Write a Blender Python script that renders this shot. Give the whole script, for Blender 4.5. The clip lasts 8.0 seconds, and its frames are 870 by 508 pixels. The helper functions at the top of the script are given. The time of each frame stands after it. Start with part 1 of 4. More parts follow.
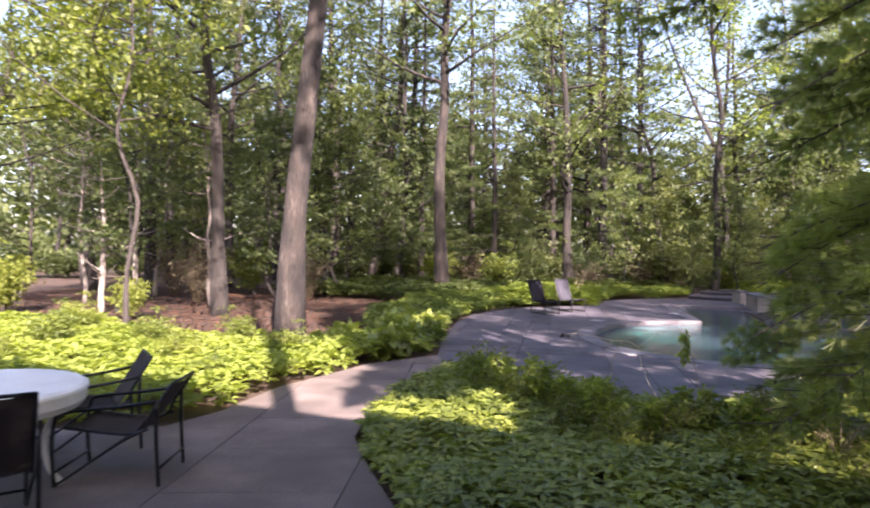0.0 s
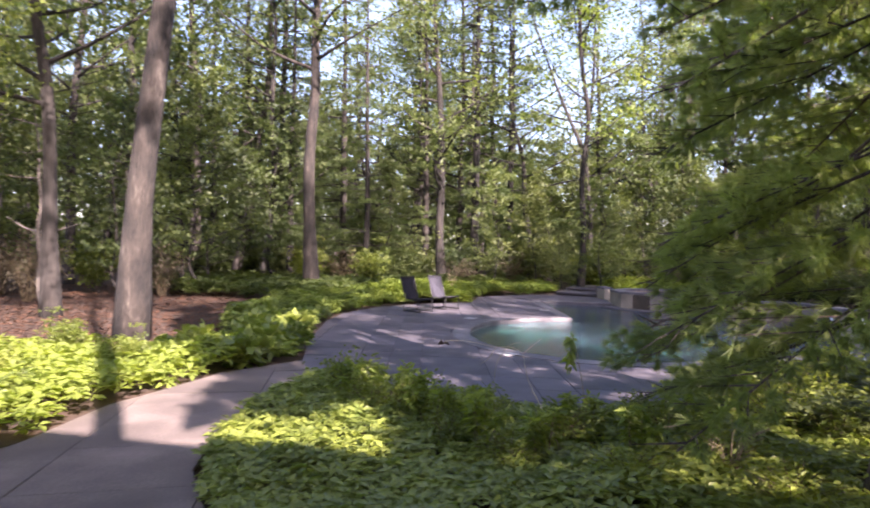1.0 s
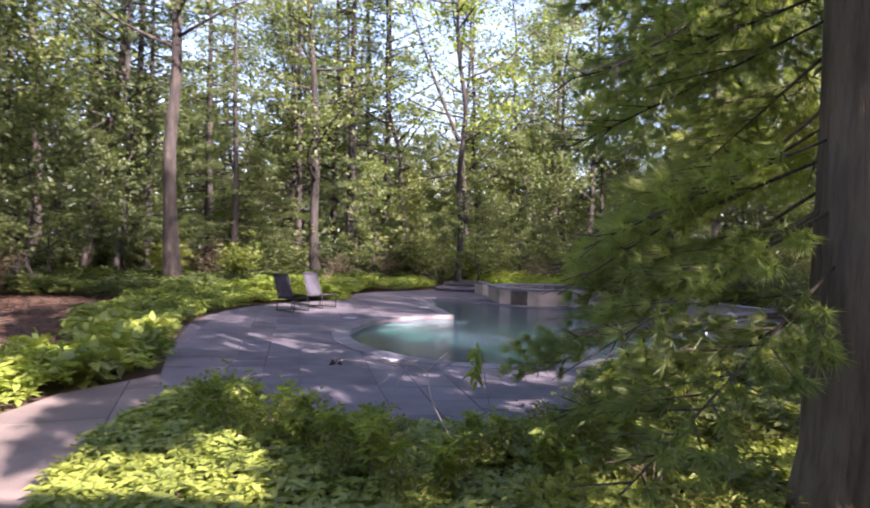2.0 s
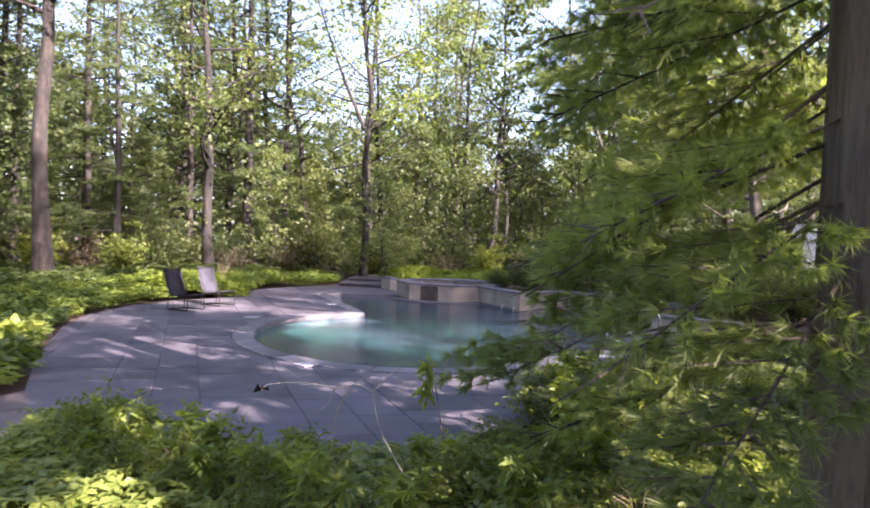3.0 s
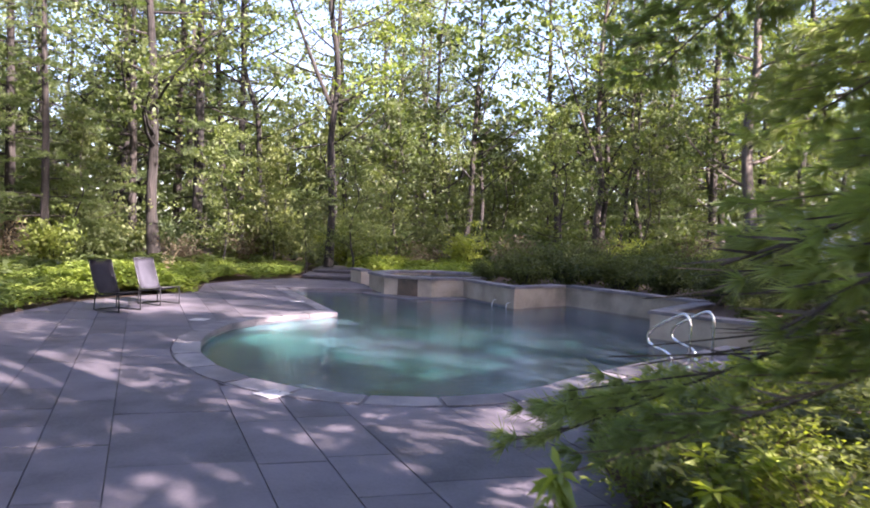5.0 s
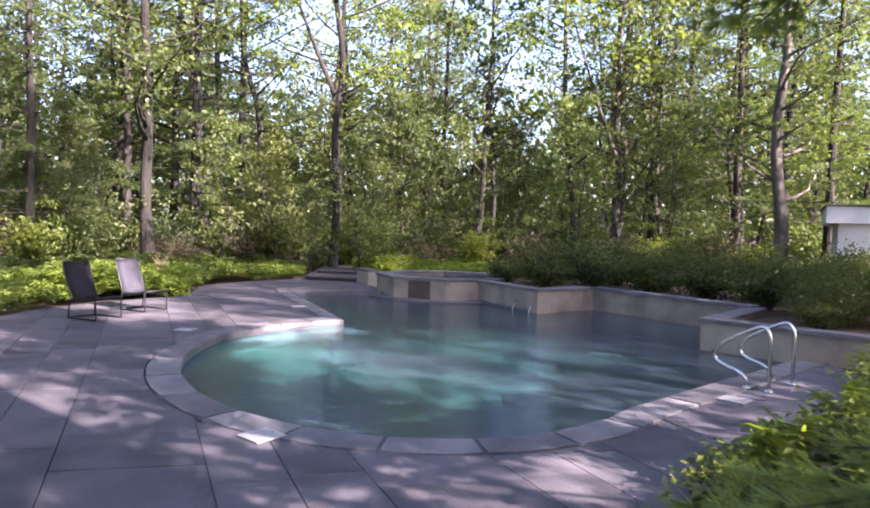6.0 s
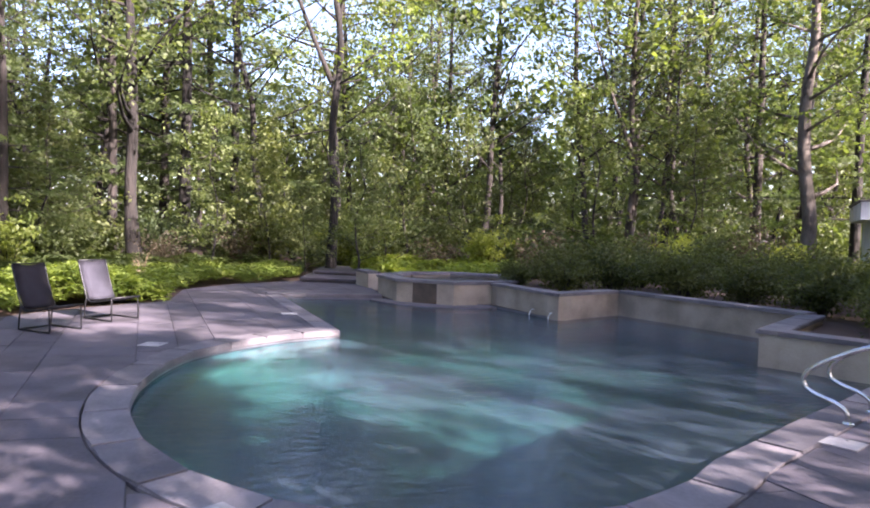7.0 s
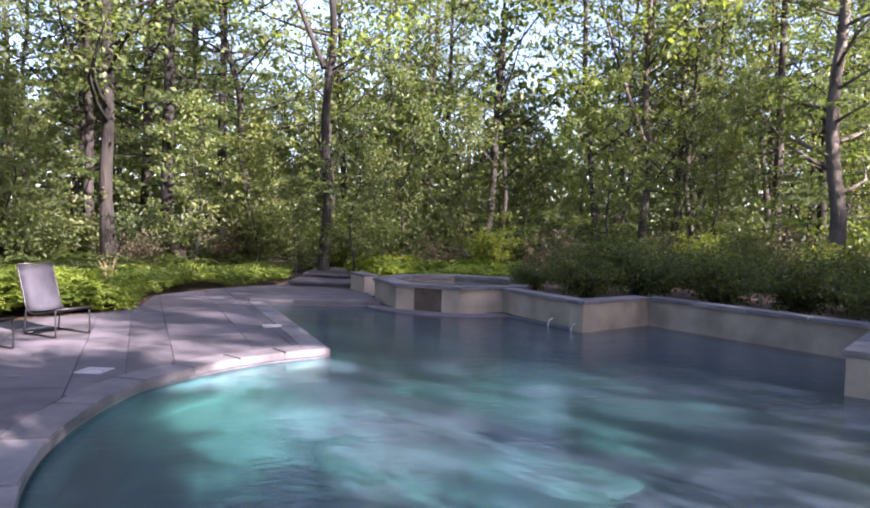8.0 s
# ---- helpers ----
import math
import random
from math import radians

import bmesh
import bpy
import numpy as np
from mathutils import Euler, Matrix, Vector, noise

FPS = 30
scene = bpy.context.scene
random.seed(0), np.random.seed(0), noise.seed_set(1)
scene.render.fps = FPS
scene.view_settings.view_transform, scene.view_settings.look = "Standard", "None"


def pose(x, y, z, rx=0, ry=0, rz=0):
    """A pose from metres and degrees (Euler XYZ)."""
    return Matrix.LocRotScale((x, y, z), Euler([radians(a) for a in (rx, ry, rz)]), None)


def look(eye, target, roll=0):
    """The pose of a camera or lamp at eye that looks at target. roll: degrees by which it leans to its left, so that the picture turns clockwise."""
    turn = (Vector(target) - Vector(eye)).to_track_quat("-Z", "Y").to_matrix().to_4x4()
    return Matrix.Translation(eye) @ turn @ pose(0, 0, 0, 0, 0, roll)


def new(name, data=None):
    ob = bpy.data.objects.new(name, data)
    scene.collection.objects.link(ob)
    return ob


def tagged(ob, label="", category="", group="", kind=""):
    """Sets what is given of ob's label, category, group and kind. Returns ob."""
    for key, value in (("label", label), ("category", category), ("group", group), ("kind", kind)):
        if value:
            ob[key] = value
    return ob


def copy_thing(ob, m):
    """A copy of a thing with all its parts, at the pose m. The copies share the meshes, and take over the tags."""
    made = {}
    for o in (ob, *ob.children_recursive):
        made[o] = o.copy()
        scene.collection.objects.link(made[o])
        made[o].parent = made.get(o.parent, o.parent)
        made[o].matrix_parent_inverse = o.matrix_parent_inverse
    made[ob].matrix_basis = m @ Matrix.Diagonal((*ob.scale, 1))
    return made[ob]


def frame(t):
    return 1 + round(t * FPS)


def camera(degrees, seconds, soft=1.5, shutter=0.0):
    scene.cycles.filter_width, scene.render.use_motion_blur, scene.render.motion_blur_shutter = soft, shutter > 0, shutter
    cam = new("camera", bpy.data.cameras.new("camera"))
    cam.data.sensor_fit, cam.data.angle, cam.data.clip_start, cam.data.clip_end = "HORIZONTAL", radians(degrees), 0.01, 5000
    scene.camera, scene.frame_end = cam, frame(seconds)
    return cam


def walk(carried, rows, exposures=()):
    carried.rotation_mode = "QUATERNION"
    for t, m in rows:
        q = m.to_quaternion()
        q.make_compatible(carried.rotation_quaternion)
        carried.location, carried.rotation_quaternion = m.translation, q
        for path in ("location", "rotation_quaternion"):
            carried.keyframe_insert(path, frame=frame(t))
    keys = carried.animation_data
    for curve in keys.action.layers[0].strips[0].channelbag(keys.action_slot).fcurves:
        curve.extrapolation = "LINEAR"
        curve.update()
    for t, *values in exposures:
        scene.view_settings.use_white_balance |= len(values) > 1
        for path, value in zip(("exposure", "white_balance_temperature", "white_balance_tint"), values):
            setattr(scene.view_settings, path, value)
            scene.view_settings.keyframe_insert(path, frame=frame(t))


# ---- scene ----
cam = camera(66.0, 8.0, soft=1.9, shutter=0.4)
PATH = [
    (0, (4.171, -0.027, 1.746), (3.357, 1.8, 1.737), 0.7),
    (0.5, (4.048, 0.392, 1.743), (3.41, 2.287, 1.732), 1.0),
    (1, (3.912, 0.798, 1.742), (3.457, 2.745, 1.726), 1.2),
    (1.5, (3.768, 1.203, 1.778), (3.508, 3.186, 1.754), 1.2),
    (2, (3.598, 1.565, 1.804), (3.52, 3.563, 1.776), 1.4),
    (3.5, (3.096, 3.056, 1.763), (3.414, 5.03, 1.717), 1.9),
    (4, (2.993, 3.648, 1.737), (3.342, 5.617, 1.683), 1.9),
    (4.5, (2.968, 4.339, 1.714), (3.323, 6.307, 1.653), 1.9),
    (6, (2.989, 6.61, 1.664), (3.33, 8.579, 1.593), 1.8),
    (6.5, (3.05, 7.373, 1.647), (3.388, 9.343, 1.573), 1.6),
    (7, (3.117, 8.203, 1.624), (3.456, 10.173, 1.55), 1.7),
    (7.5, (3.18, 9.083, 1.619), (3.525, 11.052, 1.542), 1.7),
    (8, (3.242, 9.956, 1.599), (3.593, 11.923, 1.523), 1.7),
]
walk(cam, [(t, look(eye, target, roll)) for t, eye, target, roll in PATH], [(0.0, 2.78, 6450, 33), (2.0, 2.84, 6300, 35), (3.5, 3.2, 6250, 33), (4.0, 3.18, 6230, 33), (6.0, 3.0, 6200, 32), (8.0, 2.9, 6150, 32)])

# ---- light ----
SUN_EL, SUN_AZ = radians(31), math.atan2(0.653, -0.757)
to_sun = Vector((math.sin(SUN_AZ) * math.cos(SUN_EL), math.cos(SUN_AZ) * math.cos(SUN_EL), math.sin(SUN_EL)))
world = bpy.data.worlds.new("sky")
scene.world = world
world.use_nodes = True
wn = world.node_tree.nodes
sky = wn.new("ShaderNodeTexSky")
sky.sky_type, sky.sun_disc = "NISHITA", False
sky.sun_elevation, sky.sun_rotation = SUN_EL, SUN_AZ
sky.air_density, sky.dust_density, sky.ozone_density = 1.0, 2.0, 1.0
wn["Background"].inputs["Strength"].default_value = 0.084
world.node_tree.links.new(sky.outputs["Color"], wn["Background"].inputs["Color"])
sun = new("sun", bpy.data.lights.new("sun", "SUN"))
sun.data.energy, sun.data.angle, sun.data.color = 5.0, radians(0.6), (1.0, 0.93, 0.8)
sun.matrix_world = look(to_sun * 50, (0, 0, 0))


# ---- materials ----
def material(name, low, high, scale=6.0, rough=0.8, bump=0.3, fine=60.0, metal=0.0, spread=0.25, island=False, stain=None, bump_scale=None, stretch=1.0):
    """A surface that varies at two scales and from piece to piece."""
    m = bpy.data.materials.new(name)
    m.use_nodes = True
    nt = m.node_tree
    n, link = nt.nodes, nt.links.new
    bsdf = n["Principled BSDF"]
    co = n.new("ShaderNodeTexCoord")
    a = n.new("ShaderNodeTexNoise")
    a.inputs["Scale"].default_value, a.inputs["Detail"].default_value = scale, 6
    b = n.new("ShaderNodeTexNoise")
    b.inputs["Scale"].default_value, b.inputs["Detail"].default_value = fine, 4
    grain = n.new("ShaderNodeMapping")
    grain.inputs["Scale"].default_value = (1.0, 1.0, stretch)
    link(co.outputs["Object"], grain.inputs["Vector"])
    for t in (a, b):
        link(grain.outputs["Vector"], t.inputs["Vector"])
    add = n.new("ShaderNodeMath")
    add.operation = "MULTIPLY_ADD"
    add.inputs[1].default_value, add.inputs[2].default_value = 0.45, -0.22
    link(b.outputs["Fac"], add.inputs[0])
    total = n.new("ShaderNodeMath")
    link(a.outputs["Fac"], total.inputs[0])
    link(add.outputs[0], total.inputs[1])
    rnd = n.new("ShaderNodeNewGeometry" if island else "ShaderNodeObjectInfo")
    shift = n.new("ShaderNodeMath")
    shift.operation = "MULTIPLY_ADD"
    shift.inputs[1].default_value, shift.inputs[2].default_value = spread * 2, -spread
    link(rnd.outputs["Random Per Island" if island else "Random"], shift.inputs[0])
    fac = n.new("ShaderNodeMath")
    fac.use_clamp = True
    link(total.outputs[0], fac.inputs[0])
    link(shift.outputs[0], fac.inputs[1])
    ramp = n.new("ShaderNodeValToRGB")
    ramp.color_ramp.elements[0].position, ramp.color_ramp.elements[1].position = 0.25, 0.78
    ramp.color_ramp.elements[0].color, ramp.color_ramp.elements[1].color = (*low, 1), (*high, 1)
    if stain:
        e = ramp.color_ramp.elements.new(0.5)
        e.color = (*stain, 1)
    link(fac.outputs[0], ramp.inputs["Fac"])
    link(ramp.outputs["Color"], bsdf.inputs["Base Color"])
    bsdf.inputs["Roughness"].default_value, bsdf.inputs["Metallic"].default_value = rough, metal
    if bump:
        bp = n.new("ShaderNodeBump")
        bp.inputs["Strength"].default_value, bp.inputs["Distance"].default_value = bump, bump_scale or 0.02
        link(total.outputs[0], bp.inputs["Height"])
        link(bp.outputs["Normal"], bsdf.inputs["Normal"])
    return m


def leaf_material(name, low, high, light, spread=0.34, rough=0.55, through_share=0.48):
    """Leaves: a green that varies from leaf to leaf and plant to plant, letting light through."""
    m = bpy.data.materials.new(name)
    m.use_nodes = True
    nt = m.node_tree
    n, link = nt.nodes, nt.links.new
    bsdf = n["Principled BSDF"]
    geo, info, co = n.new("ShaderNodeNewGeometry"), n.new("ShaderNodeObjectInfo"), n.new("ShaderNodeTexCoord")
    patch = n.new("ShaderNodeTexNoise")
    patch.inputs["Scale"].default_value, patch.inputs["Detail"].default_value = 0.9, 2
    link(co.outputs["Object"], patch.inputs["Vector"])
    mix = n.new("ShaderNodeMath")
    mix.operation = "MULTIPLY_ADD"
    mix.inputs[1].default_value = spread
    link(geo.outputs["Random Per Island"], mix.inputs[0])
    two = n.new("ShaderNodeMath")
    two.operation = "MULTIPLY_ADD"
    two.inputs[1].default_value, two.inputs[2].default_value = 0.5, -0.25
    link(info.outputs["Random"], two.inputs[0])
    three = n.new("ShaderNodeMath")
    link(two.outputs[0], three.inputs[0])
    link(patch.outputs["Fac"], three.inputs[1])
    link(three.outputs[0], mix.inputs[2])
    ramp = n.new("ShaderNodeValToRGB")
    ramp.color_ramp.elements[0].position, ramp.color_ramp.elements[1].position = 0.2, 1.0
    ramp.color_ramp.elements[0].color, ramp.color_ramp.elements[1].color = (*low, 1), (*high, 1)
    link(mix.outputs[0], ramp.inputs["Fac"])
    link(ramp.outputs["Color"], bsdf.inputs["Base Color"])
    bsdf.inputs["Roughness"].default_value = rough
    tr = n.new("ShaderNodeBsdfTranslucent")
    tint = n.new("ShaderNodeMix")
    tint.data_type, tint.blend_type = "RGBA", "MULTIPLY"
    tint.inputs["Factor"].default_value = 1.0
    link(ramp.outputs["Color"], tint.inputs["A"])
    tint.inputs["B"].default_value = (*light, 1)
    link(tint.outputs["Result"], tr.inputs["Color"])
    both = n.new("ShaderNodeMixShader")
    both.inputs["Fac"].default_value = through_share
    link(bsdf.outputs[0], both.inputs[1])
    link(tr.outputs[0], both.inputs[2])
    link(both.outputs[0], n["Material Output"].inputs["Surface"])
    return m


def water_material(name, tint, murk, strength, scale):
    m = bpy.data.materials.new(name)
    m.use_nodes = True
    nt = m.node_tree
    n, link = nt.nodes, nt.links.new
    bsdf = n["Principled BSDF"]
    bsdf.inputs["Base Color"].default_value = (*tint, 1)
    bsdf.inputs["Roughness"].default_value, bsdf.inputs["IOR"].default_value = 0.02, 1.333
    bsdf.inputs["Transmission Weight"].default_value = 1.0
    cloudy = n.new("ShaderNodeBsdfPrincipled")
    cloudy.inputs["Base Color"].default_value = (*murk, 1)
    cloudy.inputs["Roughness"].default_value, cloudy.inputs["IOR"].default_value = 0.02, 1.333
    blend = n.new("ShaderNodeMixShader")
    blend.inputs["Fac"].default_value = 0.52
    link(bsdf.outputs["BSDF"], blend.inputs[1])
    link(cloudy.outputs["BSDF"], blend.inputs[2])
    link(blend.outputs["Shader"], n["Material Output"].inputs["Surface"])
    co = n.new("ShaderNodeTexCoord")
    mp = n.new("ShaderNodeMapping")
    mp.inputs["Scale"].default_value = (1.0, 1.9, 1.0)
    link(co.outputs["Object"], mp.inputs["Vector"])
    wave = n.new("ShaderNodeTexNoise")
    wave.inputs["Scale"].default_value, wave.inputs["Detail"].default_value, wave.inputs["Distortion"].default_value = scale, 3, 0.6
    link(mp.outputs["Vector"], wave.inputs["Vector"])
    bp = n.new("ShaderNodeBump")
    bp.inputs["Strength"].default_value, bp.inputs["Distance"].default_value = strength, 0.02
    link(wave.outputs["Fac"], bp.inputs["Height"])
    link(bp.outputs["Normal"], bsdf.inputs["Normal"])
    link(bp.outputs["Normal"], cloudy.inputs["Normal"])
    return m


M_SOIL = material("forest_soil", (0.016, 0.01, 0.006), (0.065, 0.034, 0.02), 1.3, 0.95, 0.8, 25, stain=(0.042, 0.024, 0.015), bump_scale=0.05)
M_SLATE = material("bluestone", (0.042, 0.036, 0.043), (0.112, 0.097, 0.112), 2.2, 0.65, 0.25, 35, spread=0.16, stain=(0.083, 0.072, 0.083))
M_COPING = material("coping_stone", (0.076, 0.068, 0.075), (0.195, 0.175, 0.182), 2.6, 0.65, 0.25, 40, spread=0.16, stain=(0.125, 0.112, 0.119))
M_JOINT = material("joint_sand", (0.04, 0.035, 0.035), (0.09, 0.08, 0.075), 5, 0.95, 0.3)
M_PATIO = material("patio_concrete", (0.085, 0.066, 0.057), (0.2, 0.157, 0.135), 1.4, 0.8, 0.25, 45, spread=0.08, stain=(0.115, 0.09, 0.078))
M_STUCCO = material("buff_stucco", (0.19, 0.156, 0.12), (0.4, 0.338, 0.268), 1.8, 0.9, 0.25, 70, stain=(0.3, 0.25, 0.197))
M_SPILL = material("wet_brown_stone", (0.03, 0.02, 0.014), (0.09, 0.062, 0.043), 5, 0.3, 0.3)
M_PLASTER = material("pool_plaster", (0.14, 0.42, 0.37), (0.34, 0.68, 0.55), 0.9, 0.7, 0.1, 12, stain=(0.23, 0.56, 0.48))
M_WATERLINE = material("waterline_tile", (0.05, 0.06, 0.07), (0.12, 0.12, 0.13), 8, 0.35, 0.1)
M_WATER = water_material("pool_water", (0.06, 0.118, 0.142), (0.055, 0.079, 0.112), 0.45, 6.0)
# bark mottle with raised contrast, which also stands in for sun dapple
M_BARK = material("grey_brown_bark", (0.01, 0.008, 0.007), (0.125, 0.104, 0.086), 4, 0.95, 1.0, 22, stain=(0.034, 0.026, 0.021), bump_scale=0.08, stretch=0.3)
# darker copy of the bark: canopy shade on the trunks is in the colour
M_BARK_DARK = material("shade_darkened_bark", (0.008, 0.0065, 0.0055), (0.04, 0.032, 0.027), 7, 0.95, 1.0, 30, bump_scale=0.08, stretch=0.16)
M_BARK_PALE = material("pale_dead_bark", (0.1, 0.082, 0.068), (0.3, 0.26, 0.22), 8, 0.9, 0.7, 30)
M_BARK_PINE = material("pine_bark", (0.022, 0.016, 0.011), (0.15, 0.115, 0.078), 6, 0.95, 1.0, 26, stain=(0.07, 0.052, 0.036), bump_scale=0.08, stretch=0.16)
M_LEAF = leaf_material("broad_leaves", (0.03, 0.049, 0.02), (0.122, 0.15, 0.048), (1.7, 1.8, 0.75))
# on the bed under the pine this darker leaf stands in for shade
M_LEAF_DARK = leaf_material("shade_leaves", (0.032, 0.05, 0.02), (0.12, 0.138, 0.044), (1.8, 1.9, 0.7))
# bright leaf; in the beds its lightness stands in for sunlight
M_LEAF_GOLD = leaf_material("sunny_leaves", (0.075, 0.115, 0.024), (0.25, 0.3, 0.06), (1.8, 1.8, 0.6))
M_MAPLE = leaf_material("maple_leaves", (0.07, 0.1, 0.02), (0.21, 0.235, 0.045), (1.8, 1.9, 0.6))
M_NEEDLE = leaf_material("pine_needles", (0.11, 0.145, 0.056), (0.29, 0.32, 0.11), (1.7, 1.9, 0.8), through_share=0.55)
M_NEEDLE_DARK = leaf_material("conifer_needles", (0.028, 0.05, 0.02), (0.105, 0.135, 0.045), (1.7, 1.9, 0.8))
M_LEAF_BROWN = leaf_material("dull_brown_leaves", (0.055, 0.046, 0.03), (0.16, 0.135, 0.085), (1.5, 1.2, 0.8))
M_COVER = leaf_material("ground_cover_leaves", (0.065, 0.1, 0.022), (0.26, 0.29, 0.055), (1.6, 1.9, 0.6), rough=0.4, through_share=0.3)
M_SHRUB = leaf_material("fine_shrub_leaves", (0.026, 0.04, 0.013), (0.105, 0.115, 0.034), (1.7, 1.8, 0.7), rough=0.7)
M_LITTER = material("dead_leaves", (0.024, 0.01, 0.005), (0.13, 0.056, 0.026), 5, 0.9, 0.0, island=True, spread=0.5)
M_TWIG = material("dry_twigs", (0.14, 0.1, 0.058), (0.42, 0.33, 0.2), 9, 0.9, 0.0, island=True)
M_TWIG_PALE = material("bleached_twig", (0.3, 0.25, 0.17), (0.6, 0.52, 0.39), 9, 0.85, 0.1, 60)
M_STEM = material("brown_stems", (0.05, 0.036, 0.02), (0.16, 0.115, 0.06), 9, 0.9, 0.0, island=True)
M_IRON = material("dark_painted_metal", (0.012, 0.012, 0.014), (0.035, 0.034, 0.036), 12, 0.45, 0.1, metal=0.6)
M_SLING = material("grey_sling_fabric", (0.02, 0.019, 0.027), (0.05, 0.047, 0.062), 4, 0.85, 0.2, 180)
M_SLING_BROWN = material("brown_sling_fabric", (0.035, 0.027, 0.026), (0.08, 0.062, 0.058), 4, 0.85, 0.2, 180)
M_STEEL = material("stainless_steel", (0.55, 0.55, 0.55), (0.75, 0.75, 0.76), 10, 0.22, 0.02, metal=1.0)
M_WHITE = material("white_plastic", (0.68, 0.66, 0.6), (0.84, 0.83, 0.78), 3, 0.5, 0.05, 40)
M_LID = material("off_white_lid", (0.28, 0.265, 0.265), (0.44, 0.42, 0.415), 6, 0.6, 0.1, 40)
M_PAINT = material("pale_house_paint", (0.5, 0.5, 0.52), (0.72, 0.72, 0.74), 1.2, 0.8, 0.1, 30)
M_FOAM = material("white_water", (0.6, 0.62, 0.64), (0.8, 0.81, 0.83), 20, 0.25, 0.3, 60)
M_ROOF = material("dark_roofing", (0.05, 0.045, 0.045), (0.12, 0.11, 0.105), 4, 0.9, 0.4)


# ---- building helpers ----
def mesh_of(bm, name, mat, smooth=False):
    me = bpy.data.meshes.new(name)
    bmesh.ops.recalc_face_normals(bm, faces=bm.faces[:])
    bm.to_mesh(me)
    bm.free()
    me.materials.append(mat)
    if smooth:
        for p in me.polygons:
            p.use_smooth = True
    return me


def part(name, bm, mat, parent=None, label="", smooth=False):
    """One mesh object under a thing or under a part."""
    ob = new(name, bm if isinstance(bm, bpy.types.Mesh) else mesh_of(bm, name, mat, smooth))
    if parent:
        ob.parent = parent
    if label:
        ob["label"] = label
    return ob


def thing(name, m, label, category, group="", kind=""):
    ob = new(name)
    ob.matrix_basis = m
    ob.empty_display_size = 0.2
    return tagged(ob, label, category, group, kind)


def box(bm, x0, y0, z0, x1, y1, z1, bevel=0.0):
    got = bmesh.ops.create_cube(bm, size=1.0)["verts"]
    bmesh.ops.scale(bm, vec=(x1 - x0, y1 - y0, z1 - z0), verts=got)
    bmesh.ops.translate(bm, vec=((x0 + x1) / 2, (y0 + y1) / 2, (z0 + z1) / 2), verts=got)
    if bevel:
        edges = list({e for v in got for e in v.link_edges})
        bmesh.ops.bevel(bm, geom=edges, offset=bevel, segments=2, affect="EDGES", profile=0.6)
    return bm


def tube(bm, pts, radii, sides=8, closed_ends=True):
    """A tapering tube along a line of points."""
    pts = [Vector(p) for p in pts]
    if not hasattr(radii, "__len__"):
        radii = [radii] * len(pts)
    rings = []
    ref = Vector((0.31, 0.17, 0.93))
    for i, p in enumerate(pts):
        d = (pts[min(i + 1, len(pts) - 1)] - pts[max(i - 1, 0)]).normalized()
        u = d.cross(ref if abs(d.dot(ref)) < 0.95 else Vector((1, 0, 0))).normalized()
        w = d.cross(u)
        rings.append([bm.verts.new(p + (u * math.cos(a) + w * math.sin(a)) * radii[i]) for a in (2 * math.pi * k / sides for k in range(sides))])
    for r, s in zip(rings, rings[1:]):
        for k in range(sides):
            bm.faces.new((r[k], r[(k + 1) % sides], s[(k + 1) % sides], s[k]))
    if closed_ends:
        bm.faces.new(rings[0][::-1])
        bm.faces.new(rings[-1])
    return bm


def bend(pts, n=6):
    """A smooth line through a few points."""
    p = [Vector(q) for q in pts]
    p = [p[0] * 2 - p[1]] + p + [p[-1] * 2 - p[-2]]
    out = []
    for i in range(1, len(p) - 2):
        for k in range(n):
            t = k / n
            a, b, c, d = p[i - 1:i + 3]
            out.append(0.5 * (2 * b + (c - a) * t + (2 * a - 5 * b + 4 * c - d) * t * t + (3 * b - a - 3 * c + d) * t ** 3))
    return out + [p[-2]]


def slab(bm, ring, z0, z1, bevel=0.0):
    """A flat piece with the outline ring, from z0 up to z1."""
    top = [bm.verts.new((x, y, z1)) for x, y in ring]
    low = [bm.verts.new((x, y, z0)) for x, y in ring]
    f = bm.faces.new(top)
    bm.faces.new(low[::-1])
    for k in range(len(ring)):
        bm.faces.new((top[k - 1], low[k - 1], low[k], top[k]))
    if bevel:
        bmesh.ops.bevel(bm, geom=list(f.edges), offset=bevel, segments=2, affect="EDGES")
    return bm


def inside(px, py, ring):
    """Which of the points lie in the outline."""
    hit = np.zeros(len(px), bool)
    for (x0, y0), (x1, y1) in zip(ring, ring[1:] + ring[:1]):
        if y0 != y1:
            hit ^= ((y0 > py) != (y1 > py)) & (px < (x1 - x0) * (py - y0) / (y1 - y0) + x0)
    return hit


def scatter(rng, ring, density):
    xs, ys = [p[0] for p in ring], [p[1] for p in ring]
    n = int((max(xs) - min(xs)) * (max(ys) - min(ys)) * density)
    x, y = rng.uniform(min(xs), max(xs), n), rng.uniform(min(ys), max(ys), n)
    ok = inside(x, y, ring)
    return x[ok], y[ok]


